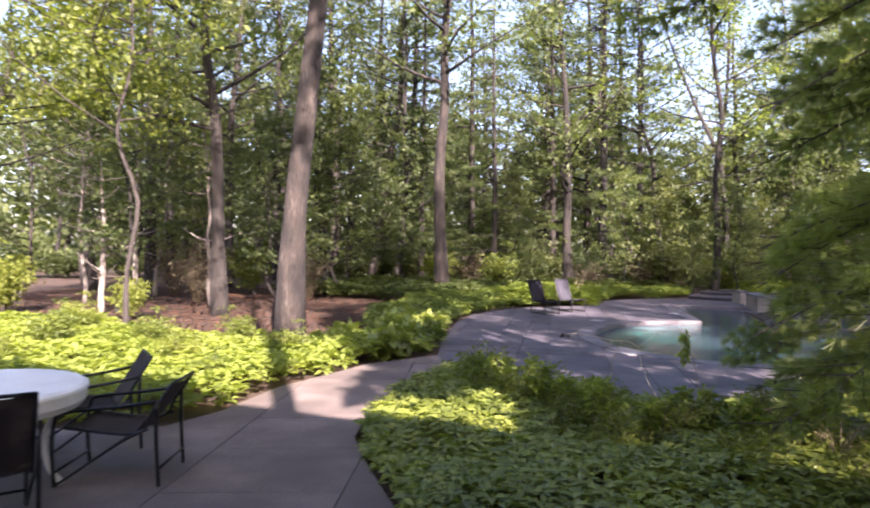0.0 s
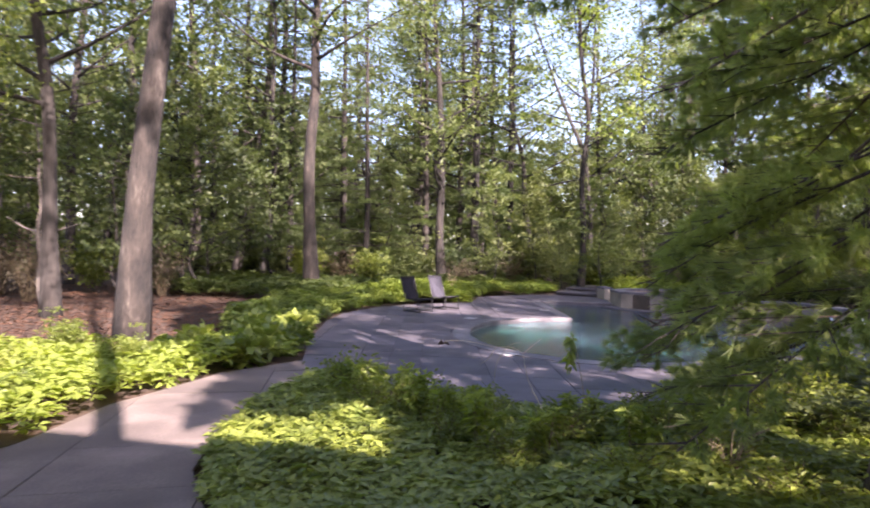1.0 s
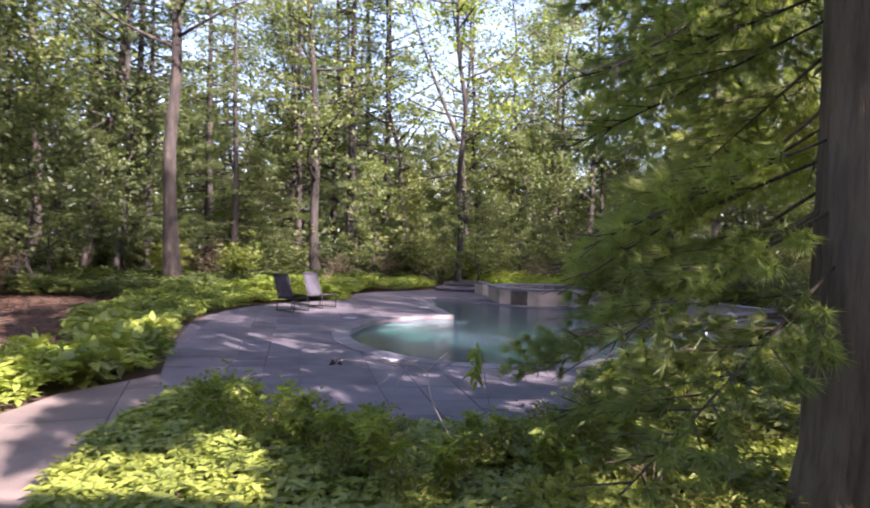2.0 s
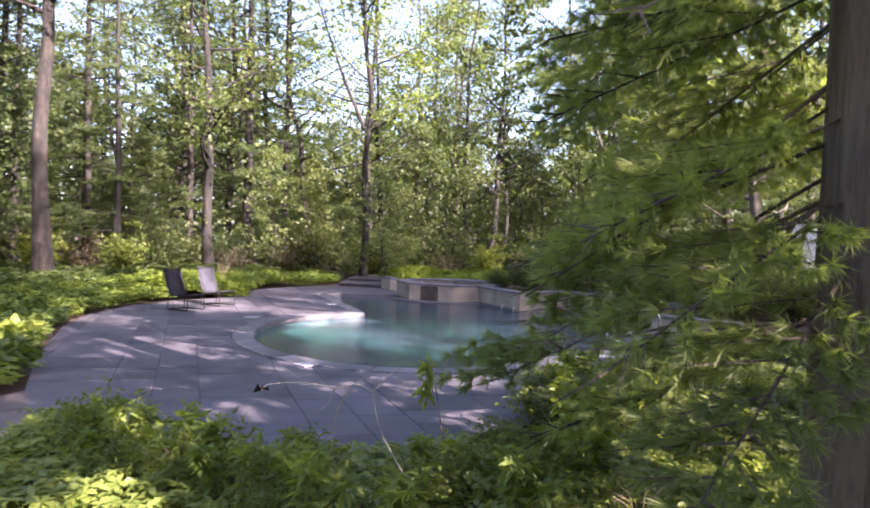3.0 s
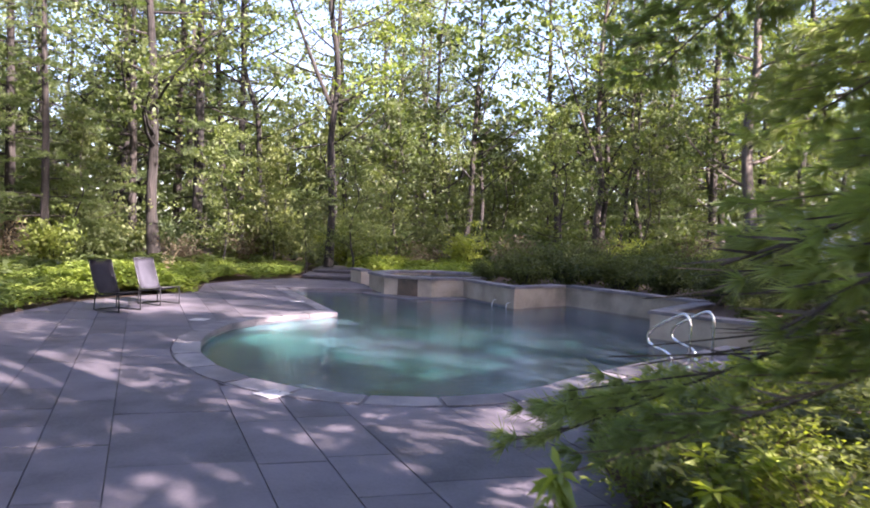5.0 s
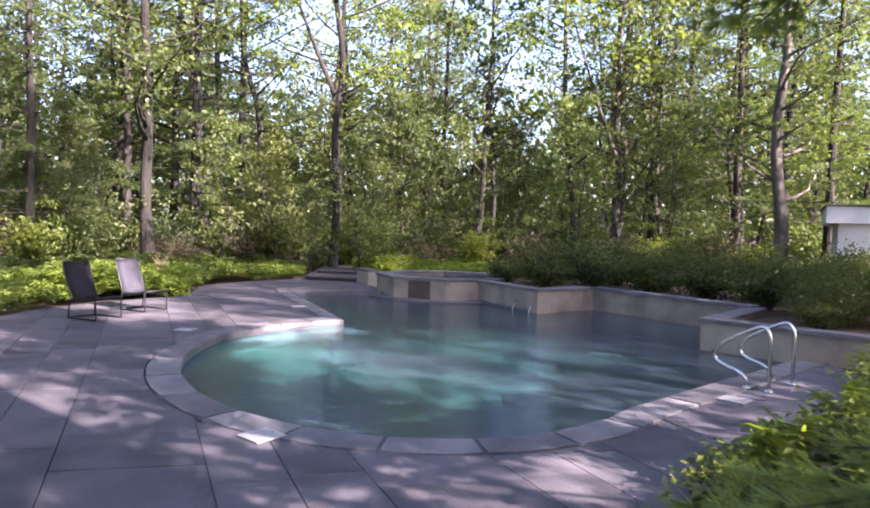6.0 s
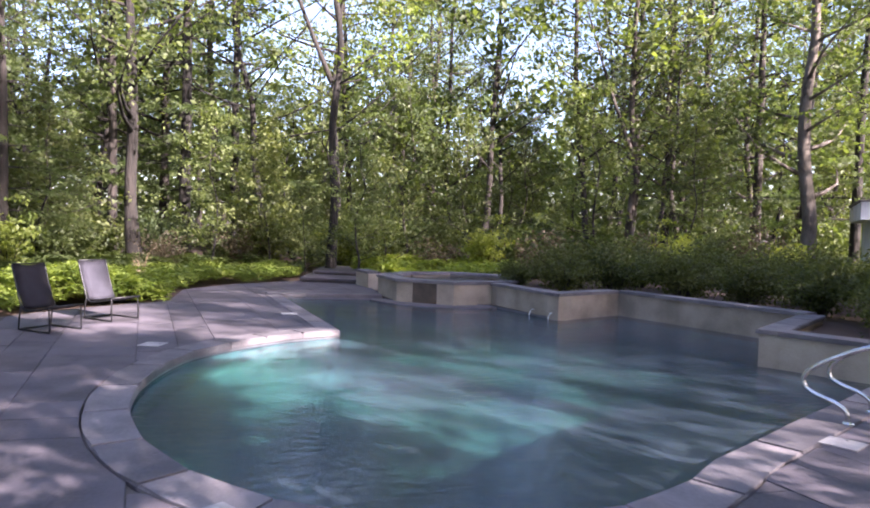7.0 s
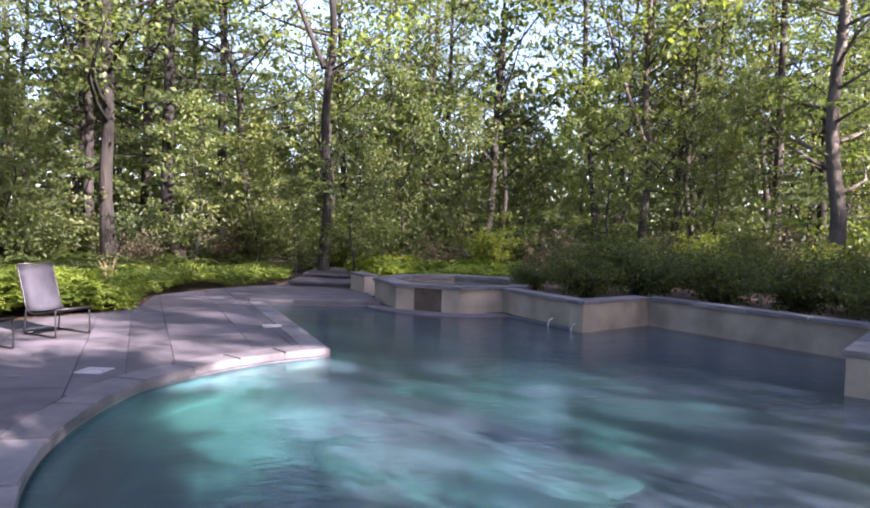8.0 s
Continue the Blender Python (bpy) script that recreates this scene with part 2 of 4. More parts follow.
def leaf_mesh(name, rng, at, size, mat, width=0.55, flat=0.6, droop=0.0, aim=None, jitter=0.35):
    """Many small folded leaves, one at each of the points."""
    n = len(at)
    at = np.asarray(at, float)
    up = rng.normal(size=(n, 3)) * (1 - flat)
    up[:, 2] += flat
    up /= np.linalg.norm(up, axis=1)[:, None]
    d = rng.normal(size=(n, 3)) if aim is None else np.asarray(aim) + rng.normal(size=(n, 3)) * 0.45
    d[:, 2] -= droop
    d -= up * (d * up).sum(1)[:, None]
    d /= np.linalg.norm(d, axis=1)[:, None] + 1e-9
    s = np.cross(d, up)
    ln = size * (1 + jitter * rng.uniform(-1, 1, n))[:, None]
    v = np.empty((n, 4, 3))
    v[:, 0] = at
    v[:, 1] = at + d * ln * 0.45 + s * ln * width / 2 + up * ln * 0.09
    v[:, 2] = at + d * ln - np.array([0, 0, 1]) * ln * droop * 0.3
    v[:, 3] = at + d * ln * 0.45 - s * ln * width / 2 + up * ln * 0.09
    i = np.arange(n)[:, None] * 4
    tri = np.concatenate([i + [0, 1, 2], i + [0, 2, 3]], 1).reshape(-1, 3)
    me = bpy.data.meshes.new(name)
    me.vertices.add(n * 4)
    me.vertices.foreach_set("co", v.reshape(-1))
    me.loops.add(len(tri) * 3)
    me.loops.foreach_set("vertex_index", tri.reshape(-1).astype(np.int32))
    me.polygons.add(len(tri))
    me.polygons.foreach_set("loop_start", np.arange(0, len(tri) * 3, 3, dtype=np.int32))
    me.update(calc_edges=True)
    me.materials.append(mat)
    return me


def clumps(rng, centres, count, spread):
    """Points gathered round the centres, flattened as sprays of leaves are."""
    c = np.repeat(np.asarray(centres, float), count, axis=0)
    return c + rng.normal(size=c.shape) * np.array([1.1, 1.1, 0.36]) * spread


# ---- outlines of the plan ----
CORNER, RIGHT_END = (3.45, 18.7), (9.62, 14.92)


def pool_edge(off=0.0):
    """The free edge of the pool, from the step corner round the bowl to the planter, moved outwards by off."""
    pts = []
    e0 = radians(157)
    start, ctrl, end = Vector(CORNER), Vector((2.25, 18.25)), Vector((4.2 + 2.85 * math.cos(e0), 15.5 + 3.75 * math.sin(e0)))
    for k in range(8):
        t = k / 8
        pts.append((1 - t) ** 2 * start + 2 * t * (1 - t) * ctrl + t * t * end)
    for k in range(33):
        a = e0 + (radians(309) - e0) * k / 32
        pts.append(Vector((4.2 + 2.85 * math.cos(a), 15.5 + 3.75 * math.sin(a))))
    last = pts[-1].copy()
    for k in range(1, 7):
        pts.append(last.lerp(Vector(RIGHT_END), k / 6))
    if not off:
        return [(p.x, p.y) for p in pts]
    out = []
    for k, p in enumerate(pts):
        d = (pts[min(k + 1, len(pts) - 1)] - pts[max(k - 1, 0)]).normalized()
        out.append((p.x + d.y * off, p.y - d.x * off))
    return out


WALL_A, WALL_B, WALL_C = (7.77, 20.75), (9.45, 21.65), (11.0, 17.95)
BLOCK_L, BLOCK_R = (9.19, 16.16), (9.78, 15.28)
SPA_C, SPA_R = Vector((6.42, 24.8)), 1.86
SPA_TURN = radians(-9.5)
STEP_L, STEP_R = (2.2, 24.2), (4.62, 24.2)


def spa_ring(r):
    return [(SPA_C.x + r * math.cos(SPA_TURN + k * math.pi / 4), SPA_C.y + r * math.sin(SPA_TURN + k * math.pi / 4)) for k in range(8)]


POOL = pool_edge() + [BLOCK_R, BLOCK_L, (10.9, 17.75), WALL_C, WALL_B, WALL_A, (6.95, 22.95), (6.2, 23.4), (5.2, 23.6), STEP_R, STEP_L]
DECK = ([(0.3, 9.0), (-0.35, 10.3), (-1.2, 12.5), (-2.1, 15.5), (-2.4, 17.5), (-2.1, 19.6), (-1.4, 21.0), (0.1, 22.6), (-0.1, 25.0), (0.9, 26.7), (2.6, 28.2),
         (4.4, 27.6), (4.6, 24.575), (1.83, 24.575)] + pool_edge(0.356)
        + [(9.95, 14.8), (9.6, 13.6), (8.2, 12.3), (7.0, 11.5), (5.6, 10.9), (5.2, 10.2), (5.0, 9.0), (4.3, 8.1), (3.0, 7.7), (2.0, 8.0), (1.2, 8.5)])
PATIO = [(0.3, 9.0), (0.5, 8.0), (0.45, 6.7), (0.95, 5.4), (1.5, 4.7), (2.2, 3.9), (2.6, 2.0), (2.6, -1.9), (-7, -1.9), (-7, 4.0), (-2.0, 4.2), (-0.9, 4.9),
         (-0.85, 5.6), (-1.1, 7.0), (-1.0, 8.0), (-0.95, 9.0), (-0.35, 10.3)]
BED = [(0.45, 6.7), (0.95, 5.4), (1.5, 4.7), (2.2, 3.9), (2.6, 2.0), (2.6, 0.0), (9.5, 0.0), (12.0, 14.0), (9.9, 14.2), (9.5, 13.5), (8.2, 12.2), (7.0, 11.4),
       (5.7, 10.8), (5.3, 10.1), (5.3, 8.5), (4.3, 7.7), (3.0, 7.6), (2.0, 7.9), (1.2, 8.4), (0.4, 8.8), (0.55, 8.0)]

# ---- ground ----
from mathutils.geometry import tessellate_polygon


def sheet(bm, outer, hole, z):
    rings = [[Vector((x, y, z)) for x, y in outer]] + ([[Vector((x, y, z)) for x, y in hole]] if hole else [])
    v = [bm.verts.new(p) for r in rings for p in r]
    for t in tessellate_polygon(rings):
        if len(set(t)) == 3:
            a, b, c = (v[i].co for i in t)
            up = (b - a).cross(c - a).z > 0
            bm.faces.new([v[i] for i in (t if up else t[::-1])])
    return bm


far = [(600 * math.cos(2 * math.pi * k / 24), 600 * math.sin(2 * math.pi * k / 24)) for k in range(24)]
ground = part("ground", sheet(bmesh.new(), far, POOL, -0.07), M_SOIL)
tagged(ground, "dark woodland soil with brown leaf litter", "ground", kind="structure")

# ---- the pool ----
bm = bmesh.new()
low = [bm.verts.new((x, y, -1.25)) for x, y in POOL]
top = [bm.verts.new((x, y, -0.22)) for x, y in POOL]
for k in range(len(POOL)):
    bm.faces.new((low[k - 1], low[k], top[k], top[k - 1]))
sheet(bm, POOL, None, -1.25)
pool = tagged(part("pool_basin", bm, M_PLASTER), "free-form swimming pool basin of teal plaster", "pool", kind="structure")
bm = bmesh.new()
low = [bm.verts.new((x, y, -0.22)) for x, y in POOL]
top = [bm.verts.new((x, y, -0.06)) for x, y in POOL]
for k in range(len(POOL)):
    bm.faces.new((low[k - 1], low[k], top[k], top[k - 1]))
part("waterline_band", bm, M_WATERLINE, pool, "dark tile band at the waterline")
for k in range(3):
    bm = bmesh.new()
    y1 = 24.18 - 0.42 * k
    box(bm, 2.22 + 0.1 * k, y1 - 0.42, -1.25, 4.75, y1, -0.28 - 0.26 * k, 0.02)
    part("pool_step", bm, M_PLASTER, pool)
water = part("water", sheet(bmesh.new(), POOL, None, -0.11), M_WATER)
if water.data.polygons[0].normal.z < 0:
    water.data.flip_normals()
water.visible_shadow = False
tagged(water, "still blue-green pool water with fine ripples", "water", kind="structure")

# coping stones
coping = thing("pool_coping", Matrix(), "rounded pinkish-grey stone coping round the pool edge", "coping", kind="structure")
inner, outer = pool_edge(-0.03), pool_edge(0.34)
k = 0
while k < len(inner) - 1:
    step = 2 if k < 8 else 3
    e = min(k + step, len(inner) - 1)
    if e == len(inner) - 2:
        e += 1
    a, b = inner[k:e + 1], outer[k:e + 1]
    ring = a + b[::-1]
    c = Vector((sum(p[0] for p in ring) / len(ring), sum(p[1] for p in ring) / len(ring)))
    ring = [tuple(c + (Vector(p) - c) * 0.99) for p in ring]
    part("coping_stone", slab(bmesh.new(), ring[::-1], -0.075, 0.012, 0.015), M_COPING, coping)
    k = e
for a, b, w in ((Vector(CORNER), Vector(STEP_L), 0.34), (Vector(STEP_L) + Vector((-0.3, 0)), Vector(STEP_R), 0.36)):
    d = (b - a).normalized()
    nrm = Vector((-d.y, d.x))
    if w == 0.34:
        nrm = Vector((-abs(nrm.x), -abs(nrm.y) * 0.2)).normalized()
    n = max(2, round((b - a).length / 0.95))
    for i in range(n):
        p, q = a.lerp(b, (i + 0.006) / n), a.lerp(b, (i + 0.994) / n)
        ring = [tuple(p), tuple(q), tuple(q + nrm * w), tuple(p + nrm * w)]
        part("coping_stone", slab(bmesh.new(), ring, -0.075, 0.014, 0.015), M_COPING, coping)


# ---- raised walls, spa and planter block ----
def low_wall(name, pts, top, label, thick=0.3):
    """A rendered wall along a line, with a stone cap in lengths."""
    ob = thing(name, Matrix(), label, "garden wall", kind="structure")
    for p, q in zip(pts, pts[1:]):
        p, q = Vector(p), Vector(q)
        d = (q - p).normalized()
        n = Vector((-d.y, d.x))
        p, q = p - n * 0.008, q - n * 0.008
        ring = [tuple(p), tuple(q), tuple(q + n * thick), tuple(p + n * thick)]
        part("wall", slab(bmesh.new(), ring, -0.6, top - 0.06), M_STUCCO, ob)
        cnt = max(1, round((q - p).length / 1.1))
        for i in range(cnt):
            a, b = p.lerp(q, i / cnt), p.lerp(q, (i + 0.992) / cnt)
            a, b = (a - d * 0.03, b) if i == 0 else (a, b)
            ring = [tuple(a - n * 0.04), tuple(b - n * 0.04), tuple(b + n * (thick + 0.04)), tuple(a + n * (thick + 0.04))]
            part("cap_stone", slab(bmesh.new(), ring, top - 0.058, top, 0.012), M_COPING, ob)
    return ob


low_wall("planter_wall", [WALL_C, WALL_B][::-1], 0.43, "buff stucco retaining wall with a stone cap above the water")
low_wall("planter_wall", [WALL_B, WALL_A][::-1], 0.432, "buff stucco retaining wall with a sunlit stone cap")
low_wall("planter_wall", [(7.05, 23.15), WALL_A], 0.428, "buff stucco retaining wall running to the spa")
low_wall("planter_block", [(11.3, 17.95), BLOCK_L][::1][::-1], 0.4, "square stucco planter block standing in the pool", 0.28)
low_wall("planter_block", [BLOCK_L, BLOCK_R, (10.6, 14.35)], 0.395, "square stucco planter block beside the pool ladder", 0.3)
low_wall("low_wall", [(4.15, 27.2), (4.42, 26.1)], 0.44, "short stucco wall joining the spa and the steps", 0.3)

spa = thing("raised_spa", Matrix.Translation((SPA_C.x, SPA_C.y, 0)), "raised octagonal stucco spa with a stone rim and spillway", "spa")
rel = lambda r: [(x - SPA_C.x, y - SPA_C.y) for x, y in spa_ring(r)]
o, i_ = rel(SPA_R), rel(SPA_R - 0.36)
oc, ic = rel(SPA_R + 0.05), rel(SPA_R - 0.42)
for k in range(8):
    j = (k + 1) % 8
    spill = k == 5
    z1 = 0.36
    part("spa_wall", slab(bmesh.new(), [o[k], o[j], i_[j], i_[k]], -1.4, z1 + 0.02), M_STUCCO, spa)
    part("rim_stone", slab(bmesh.new(), [oc[k], oc[j], ic[j], ic[k]], 0.382, 0.45, 0.014), M_COPING, spa)
    if spill:
        mid = (Vector(o[k]) + Vector(o[j])) / 2
        d = (Vector(o[j]) - Vector(o[k])).normalized()
        nn = mid.normalized()
        bm = bmesh.new()
        slab(bm, [tuple(mid - d * 0.3 + nn * 0.012), tuple(mid + d * 0.3 + nn * 0.012), tuple(mid + d * 0.3 - nn * 0.2), tuple(mid - d * 0.3 - nn * 0.2)], -0.6, 0.375)
        part("spillway", bm, M_SPILL, spa, "wet dark brown spillway stone")
part("spa_floor", slab(bmesh.new(), rel(SPA_R - 0.3), -0.5, -0.4), M_PLASTER, spa)
ledge = [SPA_TURN + radians(190 + 6 * k) for k in range(21)]
part("ledge", slab(bmesh.new(), [(2.2 * math.cos(a), 2.2 * math.sin(a)) for a in ledge] + [(1.7 * math.cos(a), 1.7 * math.sin(a)) for a in ledge[::-1]], -0.6, -0.085, 0.012), M_COPING, spa, "curved stone ledge at the waterline")
spa_water = part("spa_water", sheet(bmesh.new(), rel(SPA_R - 0.34), None, 0.33), M_WATER, spa)
spa_water.visible_shadow = False

# thin threads of water at the foot of the wall beside the spa
for x, y in ((7.42, 21.5), (7.6, 20.85)):
    jet = thing("water_jet", Matrix.Translation((x, y, 0)), "thin thread of water falling into the pool", "water jet", "wall jets")
    part("stream", tube(bmesh.new(), bend([(0.12, 0.04, 0.03), (0.05, 0.02, 0.015), (0.01, 0.0, -0.05), (0.0, 0.0, -0.115)], 4), np.linspace(0.006, 0.01, 13), 6), M_FOAM, jet, smooth=True)

# steps up beside the spa
steps = thing("stone_steps", Matrix(), "broad shallow grey stone steps behind the pool deck", "steps", kind="structure")
for i, (y0, y1, z, x0) in enumerate(((27.6, 30.6, 0.13, 2.6), (29.0, 32.0, 0.24, 2.95))):
    part("riser", slab(bmesh.new(), [(x0, y0 + 0.25), (5.6, y0 - 0.9), (6.2, y1), (x0 + 0.4, y1)], z - 0.13, z - 0.05), M_JOINT, steps)
    part("tread", slab(bmesh.new(), [(x0 - 0.05, y0 + 0.17), (5.6, y0 - 0.98), (6.2, y1), (x0 + 0.35, y1)], z - 0.05, z, 0.012), M_SLATE, steps)


# ---- plants: kinds ----
def trunk_line(rng, h, lean=0.03, wob=0.12, n=9):
    off = np.cumsum(rng.normal(size=(n, 2)) * wob * 0.5, axis=0)
    dirn = rng.normal(size=2) * lean
    return [Vector((off[i][0] * (i > 0) + dirn[0] * h * i / n, off[i][1] * (i > 0) + dirn[1] * h * i / n, h * i / (n - 1))) for i in range(n)]


def broad_tree(seed, h, r, base, crown, n_limbs, per, leaf, bark, mat, label, lean=0.03):
    """A woodland tree: tapered trunk with limbs, and a crown of many leaves in uneven sprays with gaps."""
    rng = np.random.default_rng(seed)
    ob = thing("tree", Matrix(), label, "tree", "woodland trees")
    line = trunk_line(rng, h, lean, 0.3)
    bm = bmesh.new()
    rad = [r * (1.35 if i == 0 else 1.0) * (1 - 0.85 * (i / (len(line) - 1)) ** 1.1) for i in range(len(line))]
    tube(bm, bend(line, 3), np.interp(np.linspace(0, 1, 3 * (len(line) - 1) + 1), np.linspace(0, 1, len(line)), rad), 9)
    tips = []
    for k in range(n_limbs):
        f = base / h + (0.98 - base / h) * (k + rng.uniform(0, 0.9)) / n_limbs
        i = f * (len(line) - 1)
        p = line[int(i)].lerp(line[min(int(i) + 1, len(line) - 1)], i % 1)
        a = rng.uniform(0, 2 * math.pi)
        reach = crown * (1.1 - 0.65 * max(0, (f - base / h) / (1 - base / h)) ** 1.5) * rng.uniform(0.55, 1.15)
        rise = rng.uniform(0.2, 1.0)
        q = p + Vector((math.cos(a) * reach * 0.5, math.sin(a) * reach * 0.5, reach * rise * 0.35))
        e = p + Vector((math.cos(a + 0.25) * reach, math.sin(a + 0.25) * reach, reach * rise))
        lr = max(0.02, r * 0.42 * (1 - f * 0.6))
        tube(bm, bend([p, q, e], 2), np.linspace(lr, 0.008, 5), 4)
        for t in (0.35, 0.55, 0.75, 0.92, 1.05):
            c = p.lerp(q, t * 2) if t < 0.5 else q.lerp(e, (t - 0.5) * 2)
            for _ in range(2):
                s = c + Vector(rng.normal(size=3) * np.array([0.5, 0.5, 0.3]) * reach * 0.3)
                tips.append(s)
                if rng.random() < 0.3:
                    tube(bm, [c, s], [0.013, 0.004], 3, False)
    part("trunk", bm, bark, ob, smooth=True)
    pts = clumps(rng, tips, per, crown * 0.078)
    part("crown", leaf_mesh("crown", rng, pts, leaf, mat, 0.6, 0.55, 0.25), mat, ob)
    return ob


def needle_limb(rng, bm, p, a, reach, rise, droop, r0, tufts, rich=5, gap=0.085, twigs=True):
    """One pine branch with side twigs; tufts gathers the places and directions of its needles."""
    d = Vector((math.cos(a), math.sin(a), 0))
    side = Vector((-d.y, d.x, 0))
    pts = [p + d * reach * t + Vector((0, 0, reach * (rise * t - droop * t * t))) for t in (0, 0.25, 0.5, 0.75, 1.0)]
    tube(bm, bend(pts, 3), np.linspace(r0, 0.006, 13), 5)
    n = max(4, int(reach * rich))
    for k in range(n):
        t = 0.22 + 0.78 * (k + rng.uniform(0, 1)) / n
        c = p + d * reach * t + Vector((0, 0, reach * (rise * t - droop * t * t)))
        sgn = 1 if k % 2 else -1
        ln = reach * 0.34 * (1.15 - t) * rng.uniform(0.6, 1.3) + 0.15
        e = c + (d * 0.75 + side * sgn * rng.uniform(0.5, 1.0)).normalized() * ln + Vector((0, 0, -0.12 * ln + rng.normal() * 0.06))
        if twigs:
            tube(bm, [c, e], [0.008, 0.003], 3, False)
        m = max(2, int(ln / gap))
        for i in range(m):
            tufts.append((c.lerp(e, (i + 1) / m) + Vector(rng.normal(size=3) * 0.03), (e - c).normalized()))


def needle_mesh(rng, tufts, length, per, mat, thick=0.0035):
    """Sprays of long thin needles, a fan at each tuft."""
    at = np.repeat(np.array([tuple(t[0]) for t in tufts]), per, axis=0)
    ax = np.repeat(np.array([tuple(t[1]) for t in tufts]), per, axis=0)
    n = len(at)
    d = ax * 0.9 + rng.normal(size=(n, 3)) * 0.42
    d[:, 2] -= 0.12
    d /= np.linalg.norm(d, axis=1)[:, None]
    s = np.cross(d, rng.normal(size=(n, 3)))
    s /= np.linalg.norm(s, axis=1)[:, None]
    ln = length * rng.uniform(0.65, 1.1, n)[:, None]
    v = np.stack([at - s * thick, at + s * thick, at + d * ln], 1)
    me = bpy.data.meshes.new("needles")
    me.vertices.add(n * 3)
    me.vertices.foreach_set("co", v.reshape(-1))
    me.loops.add(n * 3)
    me.loops.foreach_set("vertex_index", np.arange(n * 3, dtype=np.int32))
    me.polygons.add(n)
    me.polygons.foreach_set("loop_start", np.arange(0, n * 3, 3, dtype=np.int32))
    me.update(calc_edges=True)
    me.materials.append(mat)
    return me


def conifer(seed, h, r, base, reach, whorls, label, bark, needle=0.24, per=8, thick=0.019):
    rng = np.random.default_rng(seed)
    ob = thing("conifer", Matrix(), label, "tree", "woodland trees")
    line = trunk_line(rng, h, 0.01, 0.05)
    bm = bmesh.new()
    tube(bm, bend(line, 2), np.linspace(r, 0.03, 17), 9)
    tufts = []
    for k in range(whorls):
        f = k / whorls
        z = base + (h - base) * f
        i = z / h * (len(line) - 1)
        p = line[int(i)].lerp(line[min(int(i) + 1, len(line) - 1)], i % 1)
        for _ in range(4):
            needle_limb(rng, bm, p, rng.uniform(0, 6.28), reach * (1 - f * 0.8) * rng.uniform(0.6, 1.1), rng.uniform(-0.05, 0.2), 0.15, 0.03, tufts, 4, 0.12, False)
    part("trunk", bm, bark, ob, smooth=True)
    part("needles", needle_mesh(rng, tufts, needle, per, M_NEEDLE_DARK, thick), M_NEEDLE_DARK, ob)
    return ob


def shrub(seed, w, h, n, leaf, mat, label, name="shrub", category="shrub", group="", stems=14, flat=0.4, width=0.5, wood=None):
    """A bush: thin stems from the base and leaves all through an uneven rounded form."""
    rng = np.random.default_rng(seed)
    ob = thing(name, Matrix(), label, category, group)
    bm = bmesh.new()
    cs = []
    for k in range(stems):
        a, rr = rng.uniform(0, 6.28), rng.uniform(0.2, 1.0) ** 0.6
        e = Vector((math.cos(a) * rr * w / 2, math.sin(a) * rr * w / 2, h * rng.uniform(0.65, 1.0) * (1.08 - 0.45 * rr)))
        mid = Vector((e.x * 0.4, e.y * 0.4, e.z * 0.6))
        tube(bm, bend([(e.x * 0.12, e.y * 0.12, -0.05), mid, e], 3), np.linspace(0.012, 0.003, 7), 4, False)
        for t in np.linspace(0.25, 1.0, 6):
            c = mid.lerp(e, (t - 0.4) / 0.6) if t > 0.4 else mid * (t / 0.4)
            cs.append(c + Vector(rng.normal(size=3) * 0.05 * w))
    part("woody_base", bm, wood or M_BARK_DARK, ob)
    pts = clumps(rng, cs, max(1, n // len(cs)), 0.085 * w)
    pts[:, 2] = np.abs(pts[:, 2])
    part("foliage", leaf_mesh("foliage", rng, pts, leaf, mat, width, flat, 0.15), mat, ob)
    return ob


def put(ob, x, y, z=0.0, turn=0.0, size=1.0, tall=None):
    """A copy of a plant at a place."""
    return copy_thing(ob, pose(x, y, z, 0, 0, turn) @ Matrix.Diagonal((size, size, tall or size, 1)))


def move(ob, x, y, z=0.0, turn=0.0, size=1.0, tall=None):
    ob.matrix_basis = pose(x, y, z, 0, 0, turn) @ Matrix.Diagonal((size, size, tall or size, 1))
    return ob


